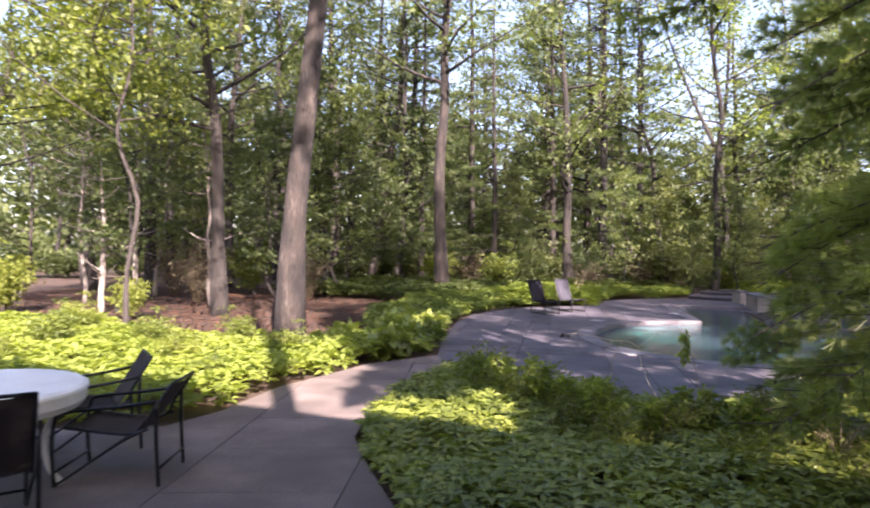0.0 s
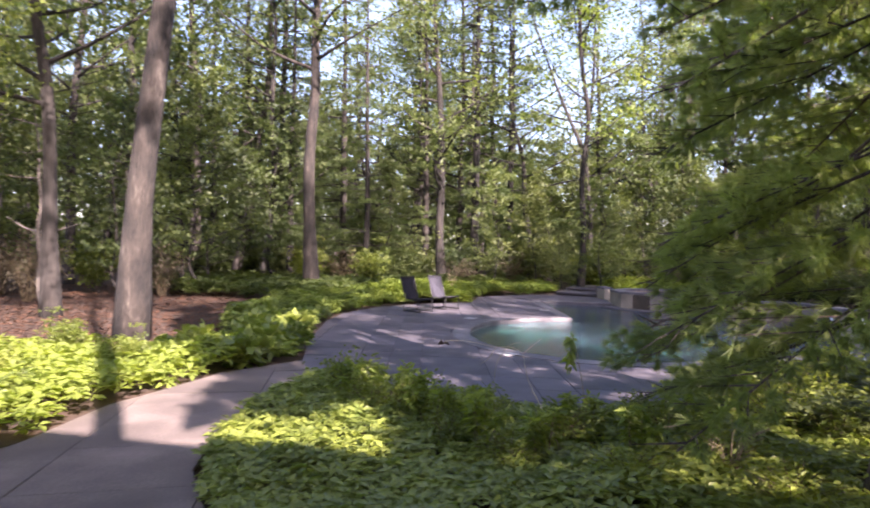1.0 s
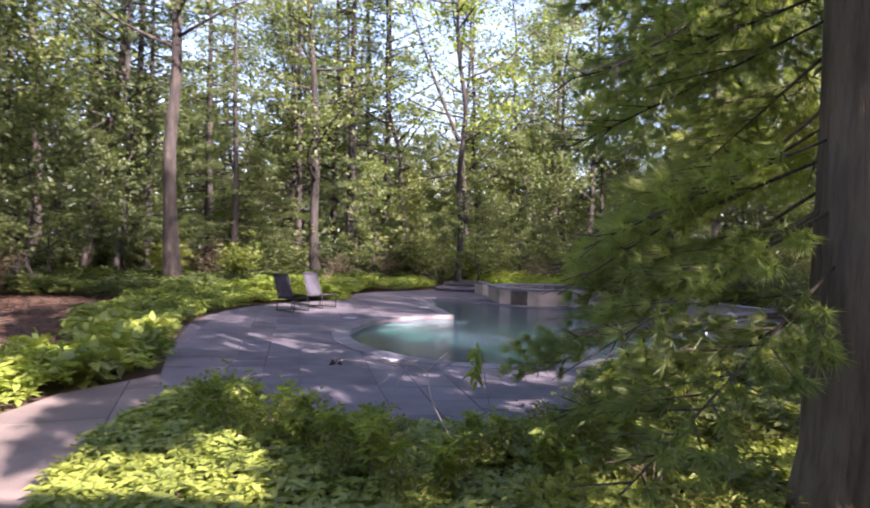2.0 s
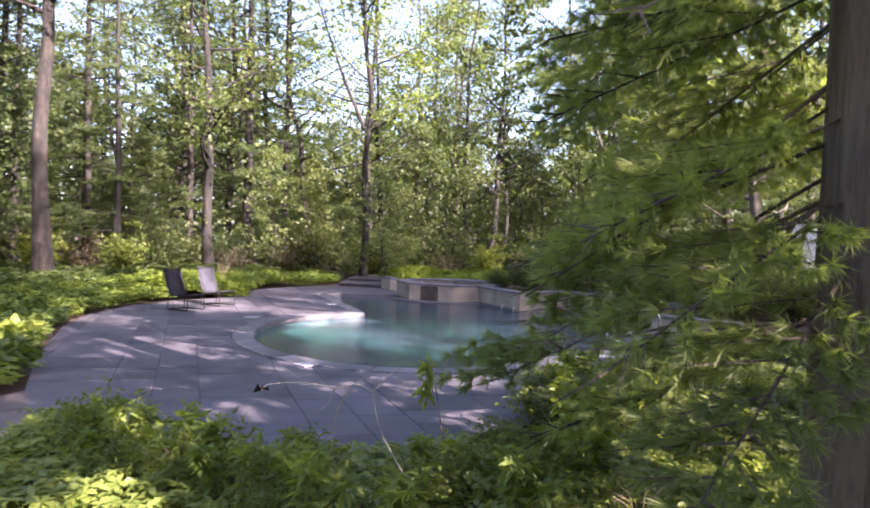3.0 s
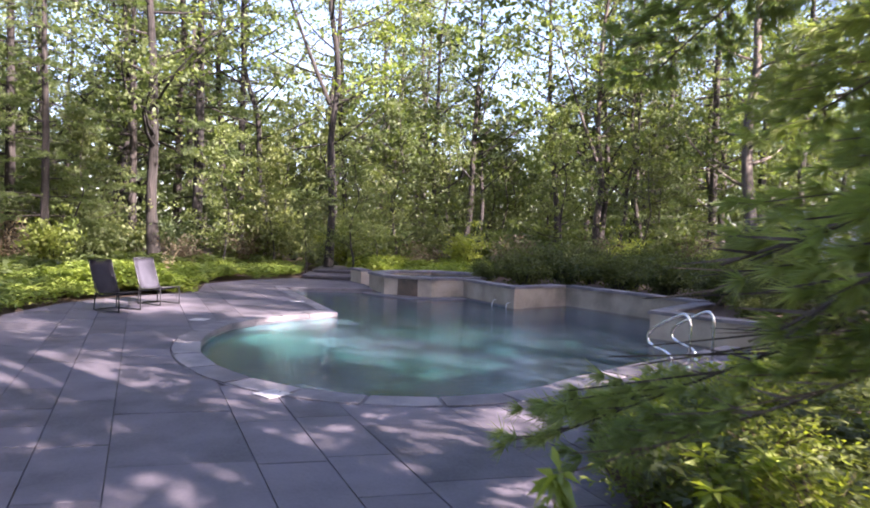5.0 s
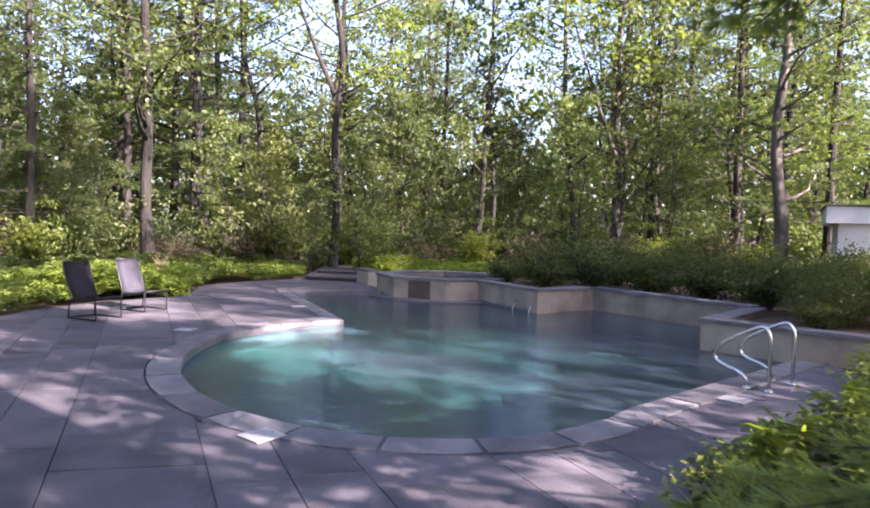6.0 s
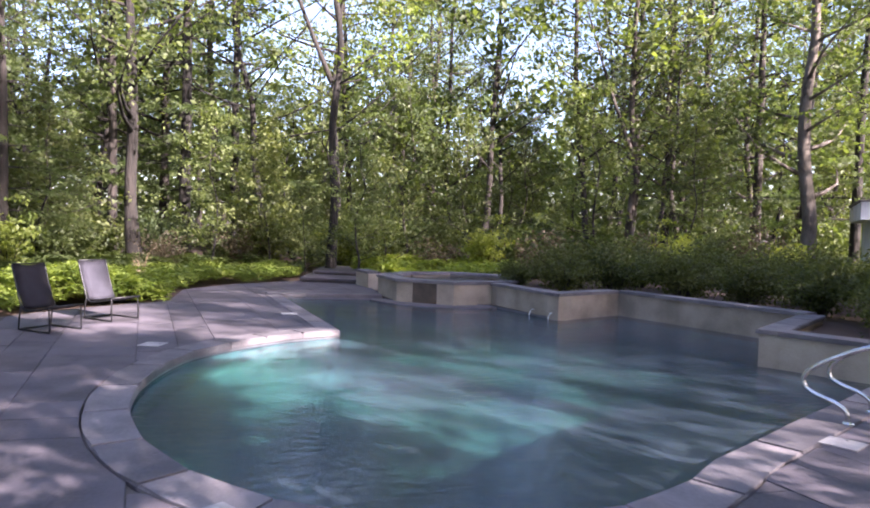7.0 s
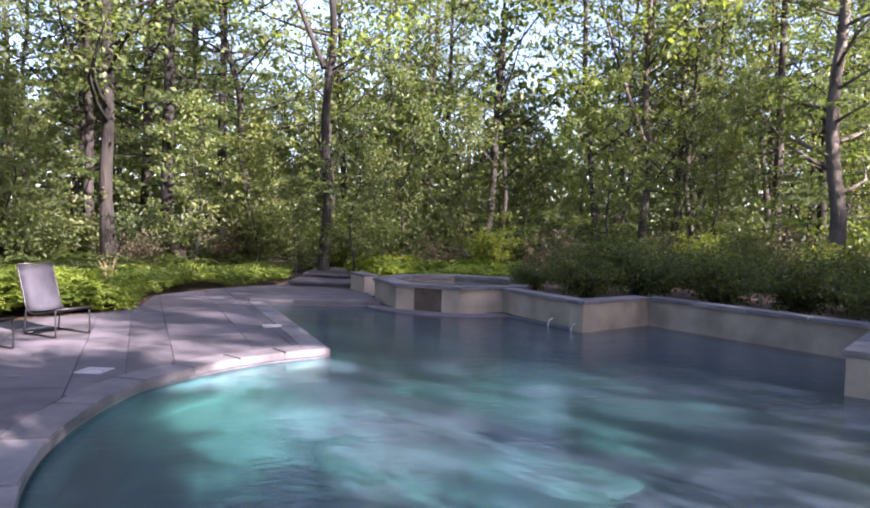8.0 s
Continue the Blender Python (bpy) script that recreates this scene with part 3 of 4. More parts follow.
# ---- woodland ----
rnd = random.Random(7)
OAK = "tall oak with rough grey-brown bark, darkened for shade, and a green crown"
kinds = [
    broad_tree(11, 19, 0.21, 4.0, 4.6, 26, 17, 0.175, M_BARK_DARK, M_LEAF, OAK),
    broad_tree(12, 17, 0.13, 2.5, 3.8, 28, 17, 0.175, M_BARK_DARK, M_LEAF_DARK, "slender woodland tree with shade-darkened bark and shaded leaves"),
    broad_tree(13, 21, 0.16, 4.5, 4.2, 28, 17, 0.175, M_BARK_DARK, M_LEAF, "tall straight woodland tree with a yellow-green crown"),
    broad_tree(14, 9, 0.07, 1.2, 2.6, 24, 13, 0.19, M_BARK_DARK, M_LEAF, "young understorey tree with yellow-green leaves"),
    broad_tree(15, 8, 0.06, 0.8, 2.5, 24, 13, 0.19, M_BARK_DARK, M_LEAF_DARK, "young understorey tree with dark green leaves"),
    conifer(16, 18, 0.2, 2.4, 3.3, 20, "feathery dark green conifer at the wood's edge", M_BARK_DARK),
    # kind 6 serves only for the added shade trees
    broad_tree(17, 17, 0.26, 4.5, 5.0, 30, 17, 0.25, M_BARK_DARK, M_LEAF, "spreading oak with a dense green crown, added to shade the garden"),
    broad_tree(18, 14, 0.13, 4.0, 4.2, 26, 6, 0.17, M_BARK_DARK, M_LEAF, "lacy woodland tree with bare dark boughs and thin leaves"),
]
# trees whose trunks stand out, then the wood behind them
marked = [(1, -11.1, 29.6, 1.2, 10), (0, -3.24, 33.0, 1.05, 200), (5, -2.2, 35.75, 1.25, 300), (4, 7.5, 41.0, 1.0, 60), (5, -8.2, 32.5, 1.05, 100), (5, -12.5, 34.0, 1.2, 200),
          (2, 14.14, 34.8, 0.95, 120), (2, 19.0, 45.0, 1.1, 30), (0, 26.0, 45.0, 1.0, 150), (1, -5.6, 37.5, 1.15, 75), (5, -6.0, 29.6, 0.8, 10), (5, -4.8, 36.0, 1.0, 60), (5, -0.6, 39.0, 1.1, 110), (5, -10.2, 30.6, 0.9, 160), (5, 21.8, 34.5, 1.1, 40), (5, 24.8, 32.5, 1.1, 140), (5, 19.6, 38.5, 1.05, 240),
          (7, 10.6, 36.8, 0.85, 20), (7, 18.3, 35.0, 1.0, 140), (7, 16.6, 33.4, 0.8, 290), (3, 6.4, 34.2, 0.8, 20), (4, 1.2, 33.0, 0.65, 90), (3, -0.6, 32.2, 0.6, 190), (4, 8.6, 32.6, 0.7, 10), (3, 12.4, 31.0, 0.75, 80), (4, 15.6, 29.6, 0.7, 170), (4, -5.6, 31.0, 0.7, 250), (3, 17.8, 31.5, 0.8, 300), (3, 4.2, 29.2, 0.52, 40), (4, 2.6, 29.8, 0.36, 140), (4, 5.4, 31.6, 0.5, 10),
          (4, -14.0, 20.0, 0.8, 30), (1, -16.5, 22.5, 0.9, 130), (4, -11.5, 25.5, 0.85, 230), (3, -9.2, 27.5, 0.8, 330)]
used = set()


def plant(kind, x, y, z, turn, size, tall=None):
    if kind in used:
        return put(kinds[kind], x, y, z, turn, size / kinds[kind].scale.x, (tall or size) / kinds[kind].scale.z)
    used.add(kind)
    return move(kinds[kind], x, y, z, turn, size, tall)


spots = []
for k, x, y, s, turn in marked:
    plant(k, x, y, -0.1, turn, s)
    spots.append((x, y))


def free(x, y, gap):
    return all((x - a) ** 2 + (y - b) ** 2 > gap * gap for a, b in spots)


tries = 0
while len(spots) < 145 and tries < 6000:
    tries += 1
    a, d = rnd.uniform(-60, 47), rnd.uniform(22, 60)
    x, y = 3.5 + d * math.sin(radians(a)), 6 + d * math.cos(radians(a))
    near_edge = d < 27 + 3 * math.sin(a * 0.3)
    if (near_edge and abs(a) < 40) or not free(x, y, 2.3) or (-6 < x < 13 and y < 33) or (x > 16 and 22 < y < 31):
        continue
    low_gap = -4.5 < a < -1 or 11.5 < a < 20.5
    if low_gap:
        plant(rnd.choice((3, 4)), x, y, -0.1, rnd.uniform(0, 360), rnd.uniform(0.85, 1.25))
    else:
        weights = (5, 5, 4, 3, 5, 3, 0, 1) if a < -7 or a > 24 else (3, 3, 4, 4, 4, 0, 0, 3)
        plant(rnd.choices(range(8), weights)[0], x, y, -0.1, rnd.uniform(0, 360), rnd.uniform(0.95, 1.3))
    spots.append((x, y))

# ---- trees with a shape of their own ----
def lone_tree(seed, x, y, h, r, base, crown, limbs, per, leaf, bark, mat, label, lean, fork=None):
    """A tree that leans by lean metres to x and y over its height, with a second leader if fork is given."""
    ob = broad_tree(seed, h, r, base, crown, limbs, per, leaf, bark, mat, label, 0.0)
    if fork:
        z0, dx, dy, dz = fork
        bm = bmesh.new()
        tube(bm, bend([(0, 0, z0 - 0.6), (dx * 0.45, dy * 0.45, z0 + dz * 0.35), (dx, dy, z0 + dz)], 4), np.linspace(r * 0.6, 0.02, 9), 7)
        part("limb", bm, bark, ob, smooth=True)
    ob.matrix_basis = Matrix.Translation((x, y, -0.1)) @ Matrix(((1, 0, lean[0] / h, 0), (0, 1, lean[1] / h, 0), (0, 0, 1, 0), (0, 0, 0, 1)))
    spots.append((x, y))
    return ob


lone_tree(40, -6.8, 25.4, 21, 0.27, 8.5, 4.6, 24, 18, 0.22, M_BARK, M_LEAF, "tall leaning oak with grey-brown bark behind the lounge chairs", (2.6, 0.0))
lone_tree(41, -8.55, 14.2, 15, 0.2, 5.0, 3.6, 24, 18, 0.2, M_BARK_DARK, M_LEAF, "tree with shade-darkened bark standing in the leaf litter", (0.2, 0.0))
lone_tree(31, -4.35, 11.6, 20, 0.265, 9.5, 4.5, 20, 24, 0.3, M_BARK, M_LEAF, "large oak with grey-brown bark, sun dapple put into its mottling", (2.0, 0.6))
lone_tree(32, 3.46, 30.6, 20, 0.15, 6.0, 3.8, 22, 20, 0.19, M_BARK_DARK, M_LEAF_GOLD, "thin forked tree with shade-darkened bark and airy yellow-green leaves", (-0.5, 0), (7.0, -2.6, 0.0, 6.5))
lone_tree(33, 20.3, 29.8, 18, 0.27, 3.0, 3.6, 24, 20, 0.2, M_BARK, M_LEAF, "thick-trunked tree with sunny yellow sprays behind the planter", (0.3, 0))
lone_tree(34, 9.6, 36.0, 15, 0.16, 4.0, 3.4, 20, 12, 0.3, M_BARK_DARK, M_LEAF, "many-limbed tree with thin dark leaves", (0.4, 0), (5.0, 1.6, 0.0, 5.0))
lone_tree(35, 15.5, 33.5, 17, 0.17, 5.0, 3.6, 20, 14, 0.3, M_BARK, M_LEAF, "many-limbed tree with bare dark boughs", (-0.6, 0), (5.5, -2.2, 0.3, 6.0))
lone_tree(37, -6.8, 9.6, 11, 0.05, 4.0, 4.2, 30, 52, 0.115, M_BARK_DARK, M_MAPLE, "maple with bright yellow-green leaves over the patio bed", (0.4, 0.3))
lone_tree(38, -12.0, 9.5, 10.5, 0.08, 3.6, 3.8, 26, 40, 0.13, M_BARK_DARK, M_MAPLE, "young maple with bright yellow-green leaves", (0.3, 0.3))
# from here on, unseen trees added only to block and dapple the sun
lone_tree(36, 5.65, -0.75, 24, 0.17, 14.0, 4.2, 24, 22, 0.26, M_BARK, M_LEAF_DARK, "unseen tall bare-stemmed tree by the house, added for its shadow", (0, 0))
lone_tree(42, 11.0, 0.5, 24, 0.2, 13.0, 5.0, 26, 26, 0.22, M_BARK, M_LEAF, "unseen tall oak with a bare stem, high crown added for shade", (0, 0))
lone_tree(49, 16.6, 3.6, 16, 0.12, 5.0, 1.7, 26, 8, 0.2, M_BARK_DARK, M_LEAF, "unseen slender open-crowned tree, added to dapple the sun on the pool", (0, 0))
lone_tree(46, 13.1, 2.3, 16, 0.13, 4.0, 1.7, 30, 30, 0.19, M_BARK_DARK, M_LEAF, "unseen narrow leafy tree, added to shade the pool and pine bed", (0, 0))
lone_tree(44, 7.85, -0.3, 14, 0.12, 5.3, 1.35, 40, 44, 0.2, M_BARK_DARK, M_LEAF, "unseen narrow leafy tree beside the house, added to shade the path", (0, 0))
lone_tree(45, 17.8, 13.5, 19, 0.16, 6.5, 2.3, 28, 30, 0.2, M_BARK_DARK, M_LEAF, "unseen narrow leafy tree beyond the planter, added to shade the forked trunk", (0, 0))
lone_tree(48, 17.8, 1.6, 27, 0.25, 19.5, 3.8, 24, 24, 0.25, M_BARK, M_LEAF, "unseen very tall oak, high crown added to shade the wood's edge", (0, 0))
lone_tree(39, 22.0, 2.8, 17.5, 0.22, 13.0, 4.0, 22, 22, 0.25, M_BARK, M_LEAF, "unseen tall oak with a bare stem, high crown added for shade", (0, 0))
# oaks added right of and behind the camera to shade deck, pool and wood
for sx, sy, s, tall in ((7.9, 1.4, 0.45, 0.5), (12.4, 1.2, 0.4, 1.3), (9.0, 7.4, 0.45, 0.48), (8.6, 1.2, 0.3, 0.32), (20.5, 6.0, 0.8, 1.2), (18.5, 9.5, 0.9, 0.85), (21.4, 3.5, 0.9, 1.2),
                        (26.0, -6.0, 0.9, 1.2), (26.0, 12.5, 1.12, 1.15), (27.5, 5.0, 1.12, 1.15), (21.5, 14.5, 0.97, 1.0), (32.0, 10.0, 1.2, 1.2), (31.0, 17.0, 1.12, 1.1), (14.2, 14.9, 0.56, 0.6)):
    plant(6, sx, sy, -0.1, sx * 40, s, tall)
# one more unseen conifer added among the sun blockers
plant(5, 10.9, -0.3, -0.1, 0, 0.95)
# small lit saplings by the leaf litter
for sx, sy, s in ((-11.3, 13.2, 0.75), (-14.5, 17.5, 0.9), (-9.8, 18.5, 0.7), (-16, 13.5, 0.9), (-10, 23, 0.9)):
    plant(3, sx, sy, -0.1, sx * 77, s)


def snag(x, y, h, r, label, seed):
    """A dead pale stem with a few bare twigs."""
    rng = np.random.default_rng(seed)
    ob = thing("dead_sapling", Matrix.Translation((x, y, -0.1)), label, "tree")
    bm = bmesh.new()
    line = trunk_line(rng, h, 0.05, 0.12)
    tube(bm, bend(line, 3), np.linspace(r, 0.012, 25), 7)
    part("trunk", bm, M_BARK_PALE, ob, smooth=True)
    for k in range(14):
        p = line[int(rng.integers(2, len(line) - 1))]
        a, ln = rng.uniform(0, 6.28), rng.uniform(0.3, 1.3)
        e = p + Vector((math.cos(a) * ln, math.sin(a) * ln, ln * rng.uniform(-0.1, 0.7)))
        part("twig", tube(bmesh.new(), [p, p.lerp(e, 0.5) + Vector((0, 0, -0.06)), e], [0.022, 0.014, 0.004], 4, False), M_BARK_PALE, ob)


snag(-11.6, 13.0, 4.2, 0.09, "pale dead sapling lit by the sun", 1)
snag(-11.9, 13.4, 3.0, 0.06, "thin pale dead stem beside a larger one", 2)
snag(-13.2, 15.6, 6.0, 0.1, "pale dead conifer stem with bare twigs", 3)
snag(-14.8, 15.0, 5.0, 0.07, "pale dead conifer stem with bare twigs", 4)
snag(-9.9, 15.4, 5.5, 0.08, "bare brown stem with many dead twigs", 5)
snag(-15.5, 18.5, 6.0, 0.09, "tall dead stem with bare twigs", 6)

# the pine beside the walk: each limb with its own needles
PINE = Vector((6.22, 6.15, -0.1))
pine = thing("white_pine", Matrix.Translation(PINE), "large white pine with long drooping needled branches", "tree")
bm = bmesh.new()
tube(bm, bend([(0, 0, 0), (0.02, 0.0, 3), (-0.04, 0.05, 8), (0.05, 0, 13), (0, 0, 19)], 5), np.interp(np.linspace(0, 1, 21), [0, 0.05, 1], [0.4, 0.3, 0.04]), 14)
part("trunk", bm, M_BARK_PINE, pine, smooth=True)
prng = np.random.default_rng(5)
limbs = [(0.9, 165, 2.1, 0.0, 0.12), (1.1, 215, 2.2, 0.0, 0.15), (1.3, 132, 2.7, 0.02, 0.18), (1.2, 122, 3.4, -0.02, 0.18), (1.6, 180, 2.4, 0.02, 0.18), (2.0, 190, 2.5, 0.05, 0.2), (2.8, 160, 2.9, 0.1, 0.2), (4.0, 170, 2.9, 0.15, 0.16), (1.5, 200, 2.5, 0.0, 0.22), (1.8, 150, 2.3, 0.0, 0.25), (2.1, 158, 2.6, 0.04, 0.2),  (3.0, 168, 2.9, 0.12, 0.17),
         (3.3, 205, 2.8, 0.12, 0.18), (3.7, 178, 3.0, 0.16, 0.16), (4.1, 230, 3.0, 0.14, 0.15), (4.7, 180, 3.1, 0.18, 0.16), (5.3, 220, 3.0, 0.2, 0.14),
         (5.8, 165, 3.5, 0.22, 0.14), (2.9, 340, 3.0, 0.05, 0.17), (3.6, 300, 2.6, 0.1, 0.17), (4.6, 320, 3.0, 0.15, 0.15)]
for k in range(34):
    limbs.append((6.2 + k * 0.35, 137.5 * k, 3.7 * (1 - k / 52), 0.2, 0.14))
limbs += [(2.1, 118, 2.5, 0.05, 0.2), (3.3, 116, 2.6, 0.1, 0.18), (1.4, 112, 2.4, 0.0, 0.15), (5.2, 128, 2.9, 0.18, 0.14), (2.5, 100, 2.4, 0.05, 0.18)]
limbs += [(4.1, 95, 4.6, -0.1, 0.12), (4.9, 86, 4.6, 0.0, 0.1), (3.3, 80, 4.2, -0.05, 0.12), (5.6, 100, 4.8, 0.02, 0.12), (3.0, 68, 4.0, 0.0, 0.14), (4.4, 72, 4.3, 0.0, 0.1)]
for z, a, reach, rise, droop in limbs:
    if z < 4 and math.cos(radians(a)) < 0:
        reach = min(reach, 1.85 / -math.cos(radians(a)))
    if z < 6 and reach < 3.9 and math.cos(radians(a)) < 0.2:
        z, rise, droop = z + 0.35 * reach, rise - prng.uniform(0.4, 0.75), droop - prng.uniform(0.15, 0.3)
    low = z < 7
    bm, tufts = bmesh.new(), []
    needle_limb(prng, bm, Vector((0, 0, z + 0.1)), radians(a), reach, rise, droop, prng.uniform(0.01, 0.02), tufts, 9 if low else 6, 0.065 if low else 0.09)
    tufts = [t for t in tufts if PINE.x + t[0].x > (4.5 if PINE.y + t[0].y < 7.6 else 4.1) or PINE.z + t[0].z > 3.4]
    tufts = [t for t in tufts if not (1.0 < PINE.z + t[0].z < 1.75 and PINE.y + t[0].y > 7.4 and PINE.x + t[0].x < 5.7)]  # clear air over the lowest bough
    limb = part("branch", bm, M_BARK_PINE, pine)
    part("needles", needle_mesh(prng, tufts, 0.135 if low else 0.2, 38 if low else 14, M_NEEDLE, 0.0046 if low else 0.011), M_NEEDLE, limb)


# ---- beds of low plants ----
def whorls(name, seed, ring, density, height, leaf, mat, label, category, each=6, rise=0.0, spread=0.05, holes=()):
    """A bed of low plants: rosettes of leaves at uneven heights."""
    rng = np.random.default_rng(seed)
    x, y = scatter(rng, ring, density)
    lump = np.array([noise.noise((a * 0.9, b * 0.9, seed)) for a, b in zip(x, y)])
    keep = lump > -0.6
    x, y, lump = x[keep], y[keep], lump[keep]
    z = rise + height * (0.55 + 0.55 * lump + 0.35 * rng.uniform(-1, 1, len(x)))
    c = np.repeat(np.stack([x, y, np.maximum(z, 0.02)], 1), each, axis=0)
    a = np.tile(np.arange(each) * 6.283 / each, len(x)) + np.repeat(rng.uniform(0, 6.28, len(x)), each)
    aim = np.stack([np.cos(a), np.sin(a), np.full(len(a), 0.15)], 1)
    ob = part(name, leaf_mesh(name, rng, c + aim * spread * 0.2, leaf, mat, 0.5, 0.8, 0.25, aim * 1.6), mat)
    return tagged(ob, label, category, kind="stuff")


NEAR_BED = [(0.5, 6.7), (1.0, 5.4), (1.55, 4.7), (2.25, 3.9), (2.65, 2.0), (2.65, 1.0), (7.5, 1.0), (8.0, 7.0), (5.5, 8.0), (4.4, 8.2), (3.0, 7.85), (2.0, 8.1), (1.2, 8.6), (0.4, 8.95), (0.5, 8.0)]
FAR_BED = [(5.2, 7.9), (8.0, 7.0), (11.0, 9.0), (11.5, 14.0), (9.8, 14.1), (9.4, 13.5), (8.1, 12.25), (6.9, 11.45), (5.6, 10.85), (5.15, 10.1), (4.95, 9.0)]
whorls("ground_cover", 41, NEAR_BED, 330, 0.17, 0.085, M_COVER, "dense mat of glossy green ground cover beside the path", "ground cover")
# darker leaf than the near bed: the pine's shade is in the colour
whorls("ground_cover", 42, FAR_BED, 160, 0.3, 0.1, M_LEAF_DARK, "leafy ground cover under the pine, shade put into its darker leaf", "ground cover")
LEFT_BED = [(-1.15, 7.0), (-0.95, 5.7), (-1.0, 5.0), (-2.1, 4.4), (-8, 4.2), (-12, 7), (-10, 10.5), (-7.5, 10.2), (-5.5, 9.6), (-3.4, 10.0), (-1.9, 11.5), (-1.4, 12.3), (-0.5, 10.3), (-1.05, 9.0)]
# the beds in M_LEAF_GOLD carry sunlight in the leaf colour
whorls("ground_cover", 43, LEFT_BED, 100, 0.3, 0.13, M_LEAF_GOLD, "yellow-green leafy plants edging the patio, sunlight put into their colour", "ground cover")
EDGE_BED = [(-1.3, 12.6), (-2.2, 15.5), (-2.5, 17.5), (-2.2, 19.7), (-1.5, 21.2), (0.0, 22.7), (-0.2, 25.0), (0.8, 26.8), (2.4, 28.4), (2.6, 32.0), (-1.5, 31.0), (-4.0, 26.0), (-5.2, 20.0), (-4.4, 15.0), (-3.0, 12.4)]
whorls("ground_cover", 44, EDGE_BED, 165, 0.36, 0.105, M_COVER, "low green plants bordering the pool deck", "ground cover")
whorls("ground_cover", 45, [(-1.9, 20.9), (0.0, 22.6), (-0.2, 24.6), (-2.5, 25.0), (-3.6, 22.5)], 300, 0.62, 0.1, M_LEAF_GOLD, "yellow-green plants behind the lounge chairs, brightened in colour as if sunlit", "ground cover")
whorls("ground_cover", 46, [(4.2, 28.8), (8.6, 27.4), (9.6, 29.5), (7.0, 33.0), (4.4, 33.0)], 90, 0.6, 0.18, M_LEAF_GOLD, "tall yellow-green plants behind the spa, sunlight put into their colour", "ground cover")
whorls("ground_cover", 47, [(-12, 21), (-5, 21), (-3.0, 29), (2.0, 33.5), (-2, 36), (-9, 33), (-15, 27)], 30, 0.5, 0.23, M_LEAF, "ferny undergrowth at the edge of the wood", "undergrowth")
whorls("ground_cover", 48, [(2, 33.5), (14, 30), (26, 22), (30, 30), (18, 38), (5, 40)], 28, 0.6, 0.25, M_LEAF, "mixed green undergrowth behind the spa", "undergrowth")
# dead leaves on the forest floor
lrng = np.random.default_rng(8)
lx, ly = scatter(lrng, [(-4, 9.6), (-2.2, 12.0), (-4.3, 16), (-5.5, 21), (-14, 26), (-22, 22), (-20, 12), (-12, 7.5), (-8, 10.2)], 110)
litter = part("leaf_litter", leaf_mesh("leaf_litter", lrng, np.stack([lx, ly, lrng.uniform(-0.065, -0.03, len(lx))], 1), 0.1, M_LITTER, 0.6, 0.9), M_LITTER)
tagged(litter, "red-brown dead leaves on the woodland floor", "leaf litter", kind="stuff")

# ---- bushes ----
# lighter maple leaf on the bed shrubs puts sunlight into their colour
loose = shrub(51, 1.15, 0.95, 1100, 0.085, M_MAPLE, "loose leafy shrub with slender brown stems", group="bed shrubs", stems=30, width=0.36, wood=M_STEM)
for k, (x, y, s, t) in enumerate(((1.35, 7.9, 0.8, 0.7), (2.2, 7.3, 0.95, 0.9), (2.9, 7.2, 0.85, 0.75), (3.7, 6.9, 0.8, 0.7), (4.6, 7.3, 0.9, 0.75), (5.7, 8.2, 1.1, 0.9),
                                 (6.3, 9.5, 1.2, 0.95), (6.9, 10.6, 1.2, 1.0), (7.9, 11.4, 1.1, 0.9), (8.8, 12.4, 1.1, 0.9), (9.8, 13.4, 1.1, 0.9), (5.3, 5.9, 0.9, 0.6), (1.0, 8.4, 0.7, 0.6), (3.3, 6.2, 0.7, 0.55), (4.2, 6.0, 0.8, 0.6), (4.9, 6.6, 0.8, 0.65), (2.7, 6.6, 0.7, 0.6), (5.2, 9.0, 0.9, 0.7), (5.6, 10.3, 0.8, 0.7), (4.5, 8.0, 0.8, 0.6), (1.7, 7.4, 0.8, 0.65), (6.2, 7.7, 1.0, 0.7), (7.6, 9.6, 1.1, 0.9))):
    (move if k == 0 else put)(*((loose, x, y, -0.05, 53 * k, s, t)))
hosta = shrub(52, 0.9, 0.55, 260, 0.26, M_COVER, "broad-leaved green hosta beside the path", "hosta", "plant", "hostas", 10, 0.6, 0.6)
for k, (x, y, s) in enumerate(((-0.95, 9.7, 0.9), (-1.25, 10.5, 1.0), (-1.05, 11.2, 0.9), (-1.75, 11.3, 1.0), (-2.1, 12.4, 1.0), (-1.8, 13.1, 0.9), (-2.4, 10.6, 0.9), (-2.7, 13.6, 0.9))):
    (move if k == 0 else put)(*((hosta, x, y, -0.05, 71 * k, s)))
dense = shrub(53, 1.7, 1.25, 5200, 0.075, M_SHRUB, "dense dark green shrub in the raised planter", group="planter shrubs", stems=34)
